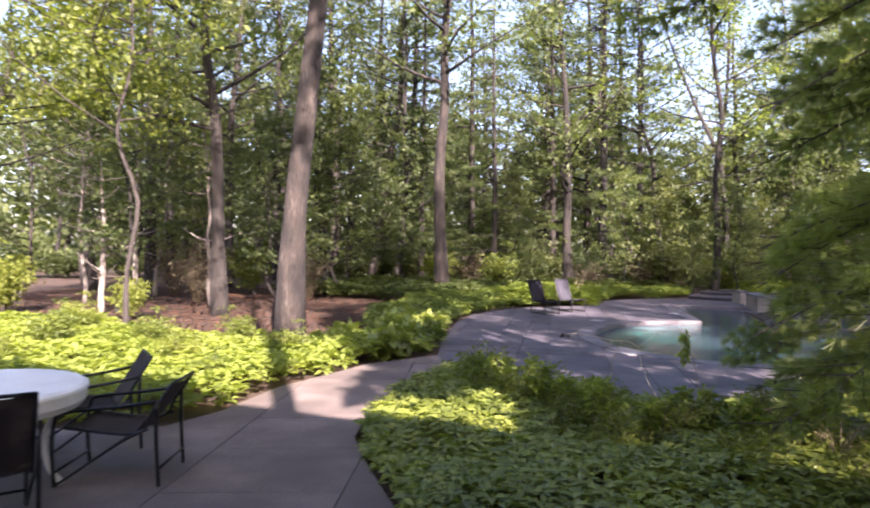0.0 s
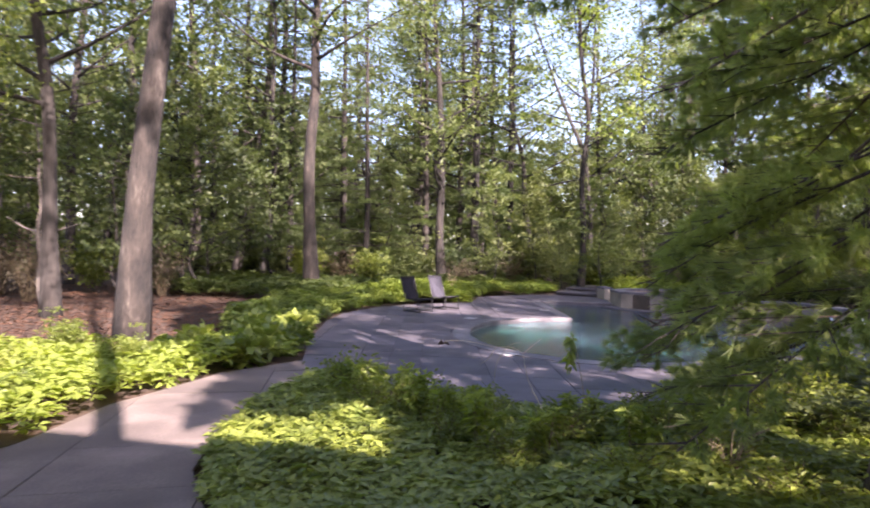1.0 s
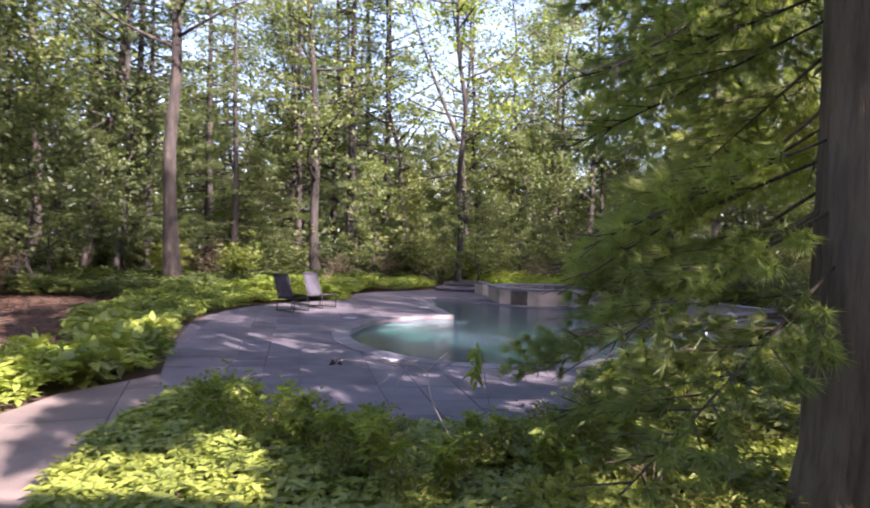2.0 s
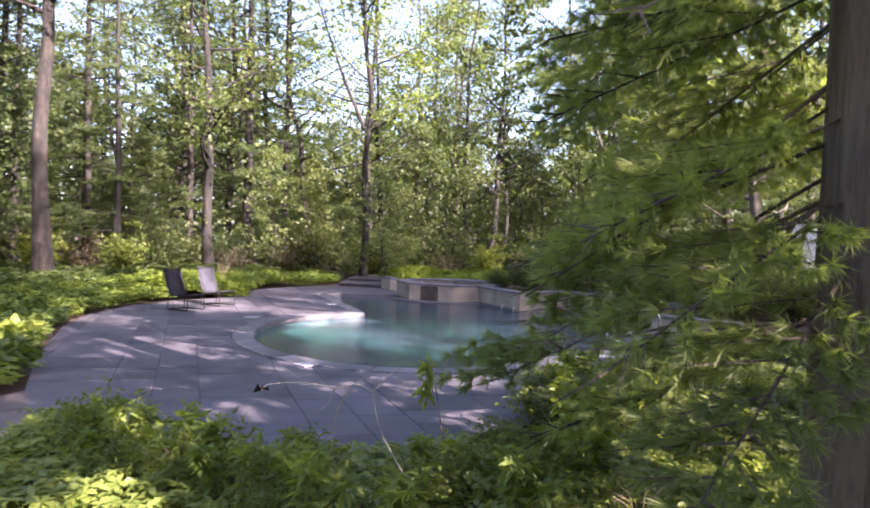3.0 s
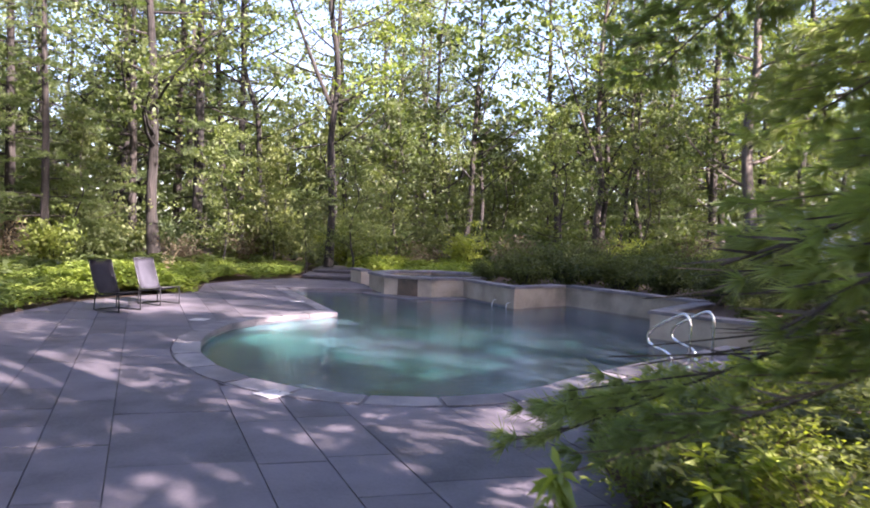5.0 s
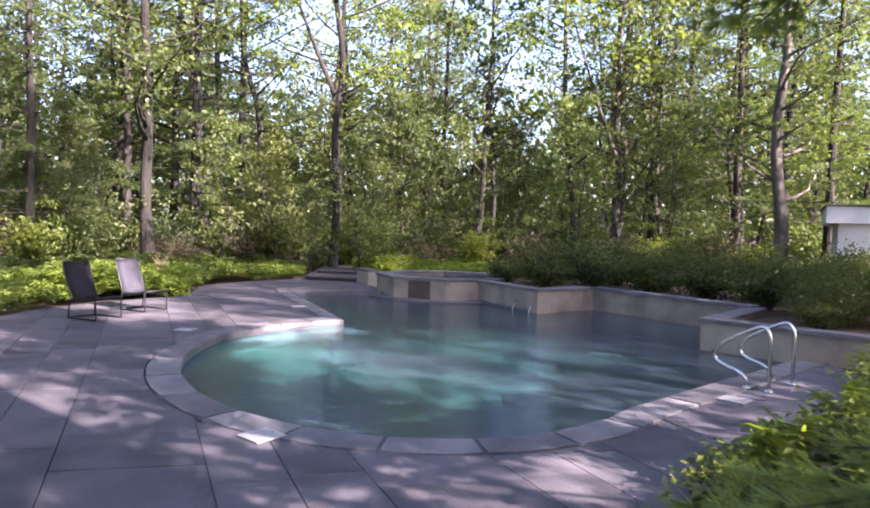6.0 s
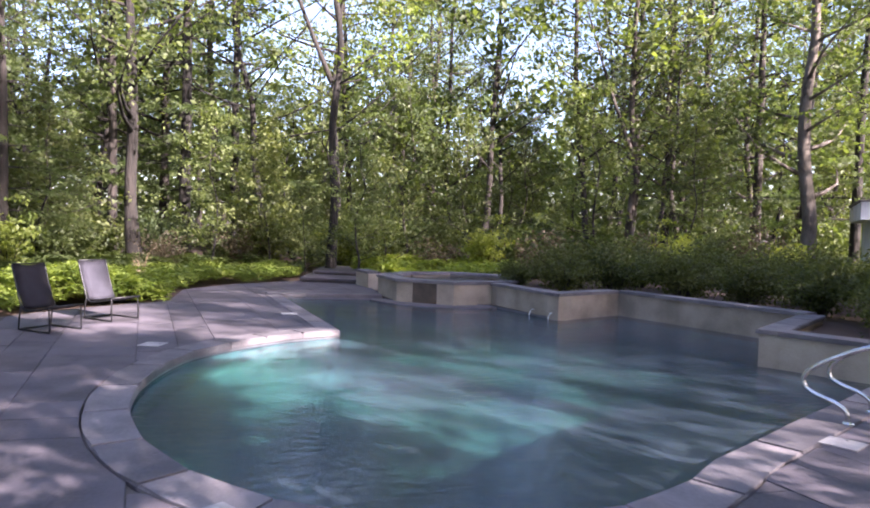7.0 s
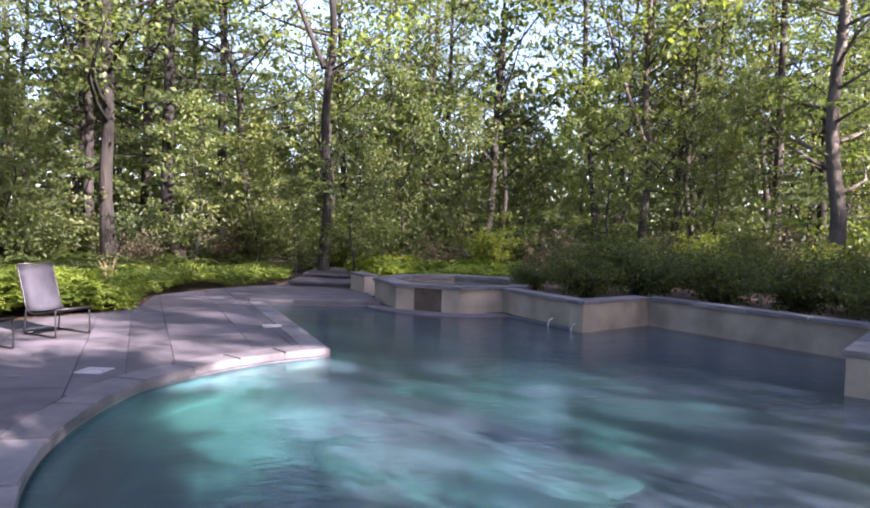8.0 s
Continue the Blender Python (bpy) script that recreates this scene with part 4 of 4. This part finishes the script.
for k, (x, y, s, t) in enumerate(((8.6, 22.6, 1.0, 1.0), (9.9, 22.9, 1.1, 1.05), (7.9, 24.0, 0.6, 0.6), (10.9, 21.6, 1.05, 1.0), (11.5, 20.2, 1.0, 0.95), (12.0, 18.9, 1.0, 0.95), (12.3, 17.6, 1.0, 1.0), (13.1, 20.8, 1.1, 1.1),
                                 (13.6, 18.8, 1.1, 1.05), (11.7, 16.5, 0.9, 0.85), (12.9, 16.4, 1.1, 1.0), (14.6, 17.2, 1.2, 1.1), (15.0, 20.0, 1.2, 1.15), (12.0, 23.0, 1.15, 1.1), (10.75, 15.9, 0.65, 0.7), (13.6, 15.0, 1.1, 1.0), (11.4, 24.6, 1.1, 1.1), (9.2, 24.6, 0.9, 0.85))):
    (move if k == 0 else put)(*((dense, x, y, 0.24, 47 * k, s, t)))
tall_bush = shrub(54, 2.6, 2.6, 2600, 0.17, M_LEAF, "tall leafy woodland bush", group="woodland bushes", stems=26)
dark_bush = shrub(55, 2.8, 2.4, 2600, 0.17, M_LEAF_DARK, "dark green woodland bush in shade", group="woodland bushes", stems=26)
brng = random.Random(3)
first = {id(tall_bush), id(dark_bush)}
for k in range(64):
    a = -64 + 128 * k / 63 + brng.uniform(-1.5, 1.5)
    d = brng.uniform(26, 38) + (4 if abs(a) > 40 else 0)
    x, y = 3.5 + d * math.sin(radians(a)), 6 + d * math.cos(radians(a))
    if (x > 17 and y < 31 and x < 25) or (-8 < x < -4 and y < 26):
        continue
    b = brng.choice((tall_bush, tall_bush, dark_bush))
    fn = move if id(b) in first else put
    first.discard(id(b))
    fn(b, x, y, -0.08, brng.uniform(0, 360), brng.uniform(0.8, 1.25), brng.uniform(0.6, 1.25))
brown_bush = shrub(57, 2.2, 2.2, 1100, 0.12, M_LEAF_BROWN, "dull reddish-brown thinning woodland bush", group="woodland bushes", stems=24, wood=M_STEM)
for k, (x, y, s, t) in enumerate(((10.5, 29.6, 1.0, 0.9), (0.2, 33.6, 1.0, 1.0), (-7.2, 29.5, 1.0, 1.1), (7.2, 31.0, 0.9, 0.8), (13.6, 28.6, 1.0, 1.0), (-1.8, 31.0, 0.8, 0.8), (17.6, 28.6, 0.9, 1.2), (-12.2, 17.2, 0.9, 1.2), (-15.0, 19.0, 1.0, 1.3), (-10.2, 20.8, 0.8, 1.0))):
    (move if k == 0 else put)(*((brown_bush, x, y, -0.08, 83 * k, s, t)))
sunny = shrub(56, 1.3, 1.8, 2000, 0.105, M_MAPLE, "sunlit yellow-green sapling at the wood's edge", "sapling", "shrub", "saplings", 12)
for k, (x, y, s) in enumerate(((3.9, 33.2, 1.3), (5.3, 34.5, 1.0), (8.8, 30.5, 1.0), (-4.8, 27.0, 1.0), (-7.8, 27.5, 1.0), (-13, 21, 1.1), (17.0, 26.5, 0.9), (14.2, 28.0, 1.0), (-9.5, 12.0, 0.6), (-13.5, 11.5, 0.9))):
    (move if k == 0 else put)(*((sunny, x, y, -0.08, 31 * k, s)))
for k, (x, y, s) in enumerate(((-3.0, 7.2, 0.4), (-4.6, 8.3, 0.45), (-2.2, 8.7, 0.38), (-6.2, 7.6, 0.5), (-3.9, 9.4, 0.42), (-1.7, 9.5, 0.34), (-5.4, 6.0, 0.42), (-7.6, 9.2, 0.5), (-1.9, 6.6, 0.3))):
    put(sunny, x, y, -0.08, 67 * k, s, s * 0.85)

# the far wood that closes the view
frng = np.random.default_rng(9)
n = 100000
fa, fd = frng.uniform(-1.35, 1.35, n), frng.uniform(55, 80, n)
thin = np.exp(-((fa + 0.05) / 0.06) ** 2) + np.exp(-((fa - 0.28) / 0.13) ** 2)
fz = frng.uniform(0, 1, n) ** 1.2 * (14.0 + 3.0 * np.sin(fa * 23) + 2.0 * np.sin(fa * 57)) * (1 - 0.38 * thin)
far_pts = np.stack([3.5 + fd * np.sin(fa), 6 + fd * np.cos(fa), np.maximum(fz, 0.1)], 1)
far_wood = part("far_woods", leaf_mesh("far_woods", frng, far_pts, 0.6, M_LEAF, 0.8, 0.3), M_LEAF)
tagged(far_wood, "distant green woods behind the trees", "woods", kind="stuff")

# shoots with paired leaflets
def shoots(seed, h, n):
    """Upright green stems, each with leaflets in pairs up its length."""
    rng = np.random.default_rng(seed)
    ob = thing("leafy_shoots", Matrix(), "upright shoots with paired narrow green leaflets", "plant", "leafy shoots")
    for k in range(n):
        a, out_ = rng.uniform(0, 6.28), rng.uniform(0.05, 0.3)
        top_ = Vector((math.cos(a) * out_, math.sin(a) * out_, h * rng.uniform(0.6, 1.0)))
        root = Vector((math.cos(a) * 0.05, math.sin(a) * 0.05, 0))
        line = bend([root, root.lerp(top_, 0.6) + Vector((0, 0, 0.05)), top_], 4)
        stem = part("stem", tube(bmesh.new(), line, np.linspace(0.005, 0.002, len(line)), 4, False), M_TWIG, ob)
        at, aim = [], []
        for i, p in enumerate(line[3:]):
            for b in range(6):
                ang = a + b * math.pi / 3 + i
                at.append(tuple(p))
                aim.append((math.cos(ang) * 1.5, math.sin(ang) * 1.5, 0.5))
        tagged(part("leaflet_spray", leaf_mesh("leaflet_spray", rng, np.array(at), 0.12, M_LEAF_GOLD, 0.32, 0.7, 0.3, np.array(aim)), M_LEAF_GOLD, stem), kind="stuff")
    return ob


fern = shoots(61, 0.62, 7)
for k, (x, y, s) in enumerate(((3.0, 6.5, 1.0), (2.5, 6.9, 0.9), (3.55, 6.3, 0.9), (2.1, 7.4, 1.0), (1.5, 7.7, 0.9), (4.3, 6.6, 0.9), (3.9, 7.2, 0.8), (1.2, 8.2, 0.8), (4.9, 7.3, 1.0), (5.3, 8.4, 1.0), (5.5, 9.6, 0.9), (2.9, 7.5, 0.7), (6.0, 10.5, 1.0), (7.3, 11.3, 1.0))):
    (move if k == 0 else put)(*((fern, x, y, -0.05, 67 * k, s)))

# bare twigs and dry stalks in the bed
twig = thing("bare_twig", Matrix.Translation((3.75, 6.45, -0.05)), "thin bare forked twig with one dead leaf, rising from the bed", "twig")
for r, pts in ((0.0046, [(0, 0, 0), (-0.13, -0.03, 0.33), (-0.33, 0.07, 0.67), (-0.39, 0.1, 0.91)]), (0.0042, [(-0.39, 0.1, 0.91), (-0.33, 0.16, 0.96), (-0.24, 0.23, 1.03)]),
               (0.0036, [(-0.39, 0.1, 0.91), (-0.48, 0.04, 0.965), (-0.62, -0.07, 0.98), (-0.8, -0.2, 1.03), (-0.95, -0.34, 1.05), (-0.99, -0.36, 1.02)]),
               (0.0035, [(-0.6, -0.06, 0.98), (-0.66, -0.1, 0.88), (-0.72, -0.12, 0.84)]), (0.0035, [(-0.52, 0.0, 0.97), (-0.6, -0.02, 0.82), (-0.62, -0.02, 0.6), (-0.6, 0.0, 0.42)]), (0.003, [(-0.52, 0.0, 0.97), (-0.46, 0.06, 1.0), (-0.4, 0.12, 1.0)])):
    part("stem", tube(bmesh.new(), bend(pts, 5), np.linspace(r, r * 0.55, (len(pts) - 1) * 5 + 1), 5), M_TWIG_PALE, twig)
drng = np.random.default_rng(77)
part("dead_leaf", leaf_mesh("dead_leaf", drng, [(-0.99, -0.36, 1.03), (-0.985, -0.355, 1.02)], 0.11, M_LITTER, 0.5, 0.05, 1.5), M_LITTER, twig, "curled orange-brown dead leaf")
sprig = thing("arching_sprig", Matrix.Translation((3.95, 7.15, -0.05)), "thin arching stem with a drooping spray of green leaflets", "plant")
line = bend([(0, 0, 0), (-0.1, -0.03, 0.6), (-0.17, -0.06, 0.95), (-0.2, -0.06, 0.98), (-0.21, -0.06, 0.86), (-0.2, -0.06, 0.74)], 5)
part("stem", tube(bmesh.new(), line, np.linspace(0.004, 0.002, len(line)), 4), M_TWIG, sprig)
at = np.repeat(np.array([tuple(p) for p in line[13:]]), 4, axis=0)
tagged(part("leaflet_spray", leaf_mesh("leaflet_spray", drng, at, 0.09, M_LEAF_GOLD, 0.36, 0.3, 0.8), M_LEAF_GOLD, sprig), kind="stuff")
stalk = thing("dry_stalks", Matrix.Translation((5.0, 6.4, -0.05)), "clump of dry straw-coloured stalks", "grass clump", "dry stalks")
srng = random.Random(4)
for k in range(26):
    a, ln = srng.uniform(0, 6.28), srng.uniform(0.25, 0.55)
    e = (math.cos(a) * ln * 0.6, math.sin(a) * ln * 0.6, ln)
    part("stalk", tube(bmesh.new(), bend([(math.cos(a) * 0.04, math.sin(a) * 0.04, 0), (e[0] * 0.35, e[1] * 0.35, ln * 0.7), e], 3), np.linspace(0.005, 0.002, 7), 4), M_TWIG, stalk)
put(stalk, -1.15, 25.4, -0.05, 40, 1.1, 2.1)


# ---- furniture ----
def bar(pts, r, mat, parent, name, n=4, label=""):
    return part(name, tube(bmesh.new(), bend(pts, n) if n > 1 else pts, r, 8), mat, parent, label, True)


def sling(parent, name, line, w, mat, sag=0.02):
    """Stretched fabric along a side line, w wide."""
    bm = bmesh.new()
    line = bend(line, 4)
    rows = []
    for k, p in enumerate(line):
        rows.append([bm.verts.new((p.x, y * w / 2, p.z - sag * (1 - y * y))) for y in (-1, -0.5, 0, 0.5, 1)])
    for a, b in zip(rows, rows[1:]):
        for i in range(4):
            bm.faces.new((a[i], a[i + 1], b[i + 1], b[i]))
    got = bmesh.ops.solidify(bm, geom=bm.faces[:], thickness=0.012)
    return part(name, bm, mat, parent, smooth=True)


def lounge_chair(m):
    ob = thing("lounge_chair", m, "grey sling lounge chair with a dark sled frame", "chair", "chairs by the pool")
    for y in (-0.3, 0.3):
        bar([(0.40, y, 0.40), (0.42, y, 0.2), (0.42, y, 0.02)], 0.014, M_IRON, ob, "front_leg")
        bar([(0.42, y, 0.016), (-0.36, y, 0.016)], 0.014, M_IRON, ob, "runner", 1)
        bar([(-0.36, y, 0.02), (-0.34, y, 0.2), (-0.3, y, 0.36)], 0.014, M_IRON, ob, "rear_leg")
        bar([(0.46, y, 0.40), (0.1, y, 0.33), (-0.24, y, 0.33), (-0.4, y, 0.62), (-0.55, y, 1.0)], 0.014, M_IRON, ob, "side_rail")
    bar([(-0.36, -0.3, 0.016), (-0.36, 0.3, 0.016)], 0.013, M_IRON, ob, "cross_bar", 1)
    bar([(0.46, -0.3, 0.40), (0.46, 0.3, 0.40)], 0.013, M_IRON, ob, "cross_bar", 1)
    bar([(-0.55, -0.3, 1.0), (-0.55, 0.3, 1.0)], 0.013, M_IRON, ob, "cross_bar", 1)
    sling(ob, "seat", [(0.46, 0, 0.405), (0.1, 0, 0.335), (-0.22, 0, 0.325)], 0.58, M_SLING)
    sling(ob, "backrest", [(-0.24, 0, 0.345), (-0.4, 0, 0.63), (-0.55, 0, 1.0)], 0.58, M_SLING)
    return ob


chair = lounge_chair(pose(-0.72, 18.65, 0.005, 0, 0, -32) @ Matrix.Diagonal((0.8, 0.85, 0.94, 1)))
copy_thing(chair, pose(-0.24, 19.86, 0.005, 0, 0, -34))


def patio_chair(m, label, back):
    ob = thing("patio_chair", m, label, "chair", "chairs round the patio table")
    for y in (-0.28, 0.28):
        bar([(0.36, y, 0.0), (0.38, y, 0.25), (0.36, y, 0.48), (0.28, y, 0.54), (-0.1, y, 0.58), (-0.36, y, 0.62)], 0.014, M_IRON, ob, "arm", 5)
        bar([(-0.36, y, 0.62), (-0.36, y, 0.35), (-0.38, y, 0.0)], 0.014, M_IRON, ob, "rear_leg")
        bar([(0.34, y, 0.02), (-0.1, y, 0.32), (-0.3, y, 0.42)], 0.011, M_IRON, ob, "brace")
        bar([(0.3, y * 0.92, 0.42), (-0.2, y * 0.92, 0.38), (-0.32, y * 0.92, 0.38 + (back - 0.38) * 0.42), (-0.46, y * 0.92, back)], 0.012, M_IRON, ob, "side_rail", 5)
    bar([(-0.37, -0.28, 0.12), (-0.37, 0.28, 0.12)], 0.011, M_IRON, ob, "cross_bar", 1)
    bar([(0.37, -0.28, 0.1), (0.37, 0.28, 0.1)], 0.011, M_IRON, ob, "cross_bar", 1)
    bar([(-0.46, -0.26, back), (-0.46, 0.26, back)], 0.012, M_IRON, ob, "top_bar", 1)
    sling(ob, "seat", [(0.31, 0, 0.425), (0.0, 0, 0.385), (-0.2, 0, 0.385)], 0.5, M_SLING_BROWN)
    sling(ob, "backrest", [(-0.2, 0, 0.39), (-0.32, 0, 0.39 + (back - 0.38) * 0.42), (-0.46, 0, back)], 0.5, M_SLING_BROWN)
    return ob


patio_chair(pose(-0.1, 3.69, 0.005, 0, 0, 207), "low brown sling patio chair with a dark metal frame", 0.74)
patio_chair(pose(-0.95, 4.1, 0.005, 0, 0, 235), "brown sling patio chair drawn up to the table", 0.78)
patio_chair(pose(0.02, 2.55, 0.005, 0, 0, 150), "brown sling patio chair with a dark frame at the table", 0.9)

table = thing("patio_table", Matrix.Translation((-0.85, 3.05, 0.005)), "round white patio table with a deep rim", "table")


def lathe(profile, n=40):
    bm = bmesh.new()
    rings = [[bm.verts.new((r * math.cos(2 * math.pi * k / n), r * math.sin(2 * math.pi * k / n), z)) for k in range(n)] for r, z in profile]
    for a, b in zip(rings, rings[1:]):
        for k in range(n):
            bm.faces.new((a[k], a[(k + 1) % n], b[(k + 1) % n], b[k]))
    bm.faces.new(rings[0])
    bm.faces.new(rings[-1][::-1])
    return bm


part("tabletop", lathe([(0.02, 0.735), (0.55, 0.732), (0.71, 0.722), (0.745, 0.70), (0.75, 0.68), (0.02, 0.66)]), M_WHITE, table, smooth=False)
part("apron", lathe([(0.74, 0.684), (0.735, 0.60), (0.70, 0.55), (0.66, 0.55), (0.66, 0.684)]), M_WHITE, table)
for k in range(4):
    a = k * math.pi / 2 + 0.5
    c, s = math.cos(a), math.sin(a)
    bar([(0.6 * c, 0.6 * s, 0.6), (0.5 * c, 0.5 * s, 0.35), (0.52 * c, 0.52 * s, 0.15), (0.62 * c, 0.62 * s, 0.0)], 0.022, M_WHITE, table, "leg", 5)

# pool ladder rails
edge = Vector((0.85, 0.527))
out = Vector((-0.527, 0.85))
ladder = thing("pool_ladder", Matrix.Translation((7.88, 13.16, 0)), "stainless steel pool ladder handrails on the coping", "ladder")
for k in (0, 1):
    o = edge * (0.66 * k)
    prof = [(0, 0.0), (0, 0.35), (0.0, 0.58), (0.05, 0.69), (0.13, 0.7), (0.33, 0.6), (0.52, 0.48), (0.61, 0.38), (0.6, 0.28), (0.5, 0.22), (0.36, 0.18), (0.27, 0.13), (0.24, 0.06), (0.235, -0.02)]
    bar([(o.x + out.x * s, o.y + out.y * s, z) for s, z in prof], 0.021, M_STEEL, ladder, "handrail", 5)
    for s in (0, 0.235):
        bm = bmesh.new()
        bmesh.ops.create_cone(bm, cap_ends=True, segments=20, radius1=0.05, radius2=0.035, depth=0.02, matrix=Matrix.Translation((o.x + out.x * s, o.y + out.y * s, 0.02)))
        part("flange", bm, M_STEEL, ladder)

# skimmer lids let into the deck
for k, (x, y, a) in enumerate(((2.58, 11.97, 40), (0.99, 17.42, -15), (2.6, 20.6, 10), (7.27, 12.86, 32))):
    lid = thing("skimmer_lid", pose(x, y, 0.004, 0, 0, a), "square off-white skimmer lid set in the paving", "lid", "skimmer lids")
    part("lid_plate", box(bmesh.new(), -0.14, -0.14, 0.0, 0.14, 0.14, 0.012, 0.004), M_LID, lid)
    part("finger_hole", tube(bmesh.new(), [(0.1, 0, 0.0115), (0.1, 0, 0.0135)], 0.012, 10), M_JOINT, lid)

# ---- buildings ----
# unseen block closing the back; its eave is placed to shade the patio
house = thing("house", Matrix(), "plain unseen house block behind the patio, set to cast its shade", "house", kind="structure")
part("wall", box(bmesh.new(), -2.5, -9.0, -0.07, 22.0, -2.1, 5.8), M_PAINT, house)
part("roof", box(bmesh.new(), -3.0, -9.6, 5.8, 22.5, -1.6, 6.0), M_ROOF, house)

shed = thing("pool_house", pose(20.6, 27.0, -0.07, 0, 0, -38), "small pale pool house with a flat roof and deep fascia", "building")
part("wall", box(bmesh.new(), 0.0, 0.3, 0, 6.0, 4.5, 2.4), M_PAINT, shed)
part("fascia", box(bmesh.new(), -0.4, -0.1, 2.4, 6.4, 4.9, 2.98, 0.01), M_PAINT, shed)
part("roof", box(bmesh.new(), -0.45, -0.15, 2.985, 6.45, 4.95, 3.05), M_ROOF, shed)

soil = part("planter_soil", slab(bmesh.new(), [(7.3, 23.1), (8.0, 21.1), (9.5, 22.0), (11.4, 18.1), (9.6, 16.3), (10.0, 15.4), (12, 14.4), (17, 15), (18, 21), (12, 26), (8.5, 26.4)], -0.06, 0.25), M_SOIL)
tagged(soil, "dark planting soil behind the retaining wall", "soil", kind="structure")


# ---- paving ----
def clip(poly, axis, lim, keep_less):
    out_ = []
    for a, b in zip(poly, poly[1:] + poly[:1]):
        ia, ib = (a[axis] <= lim) == keep_less, (b[axis] <= lim) == keep_less
        if ia:
            out_.append(a)
        if ia != ib:
            t = (lim - a[axis]) / (b[axis] - a[axis])
            out_.append((a[0] + (b[0] - a[0]) * t, a[1] + (b[1] - a[1]) * t))
    return out_


def paving(owner, ring, origin, u, v, cols, rows_, mat, gap, top, name, seed):
    """Slabs on a skewed grid, cut to the outline ring; each slab is a piece of its own."""
    rng = random.Random(seed)
    inv = Matrix(((u[0], v[0]), (u[1], v[1]))).inverted()
    loc = [tuple(inv @ Vector((x - origin[0], y - origin[1]))) for x, y in ring]
    flat = [Vector((a, b, 0)) for a, b in loc]
    tris = [[loc[i] for i in t] for t in tessellate_polygon([flat])]
    a0, a1 = min(p[0] for p in loc), max(p[0] for p in loc)
    b0, b1 = min(p[1] for p in loc), max(p[1] for p in loc)
    a, col = math.floor(a0), 0
    while a < a1:
        w = cols[col % len(cols)]
        b = math.floor(b0) - rng.uniform(0, 1)
        while b < b1:
            h = rng.choice(rows_)
            bm = bmesh.new()
            for t in tris:
                p = clip(t, 0, a + gap, False)
                for args in ((0, a + w - gap, True), (1, b + gap, False), (1, b + h - gap, True)):
                    p = clip(p, *args) if len(p) > 2 else []
                if len(p) > 2:
                    q = [(origin[0] + u[0] * x + v[0] * y, origin[1] + u[1] * x + v[1] * y) for x, y in p]
                    q = [c for i, c in enumerate(q) if (Vector(c) - Vector(q[i - 1])).length > 1e-5]
                    if len(q) > 2:
                        bm.faces.new([bm.verts.new((*c, 0)) for c in q])
            if bm.faces and sum(f.calc_area() for f in bm.faces) > 0.015:
                bmesh.ops.remove_doubles(bm, verts=bm.verts[:], dist=1e-4)
                bmesh.ops.dissolve_limit(bm, angle_limit=0.01, verts=bm.verts[:], edges=bm.edges[:])
                bmesh.ops.recalc_face_normals(bm, faces=bm.faces[:])
                if bm.faces[:][0].normal.z < 0:
                    bmesh.ops.reverse_faces(bm, faces=bm.faces[:])
                tilt = rng.uniform(-0.003, 0.003)
                got = bmesh.ops.extrude_edge_only(bm, edges=[e for e in bm.edges if e.is_boundary])["geom"]
                low_ = {g for g in got if isinstance(g, bmesh.types.BMVert)}
                for vert in bm.verts:
                    vert.co.z = top - 0.035 if vert in low_ else top + tilt
                me = bpy.data.meshes.new(name)
                bm.to_mesh(me)
                me.materials.append(mat)
                ob = new(name, me)
                ob.parent = owner
            bm.free()
            b += h
        a += w
        col += 1


deck = tagged(part("pool_deck", sheet(bmesh.new(), DECK, None, -0.02), M_JOINT), "purple-grey bluestone paving round the pool", "deck", kind="structure")
paving(deck, DECK, (2.21, 11.40), (0.99, 0.06), (-0.236, 0.972), (0.51, 0.51, 1.0), (0.55, 0.8, 1.1, 1.4), M_SLATE, 0.0045, 0.002, "paving_slab", 2)
patio = tagged(part("patio", sheet(bmesh.new(), PATIO, None, -0.024), M_JOINT), "grey-brown flagstone patio and curving path", "patio", kind="structure")
paving(patio, PATIO, (1.0, 4.9), (0.9, 0.45), (-0.35, 0.93), (1.3, 1.7), (1.1, 1.6, 2.1), M_PATIO, 0.005, -0.003, "flagstone", 3)
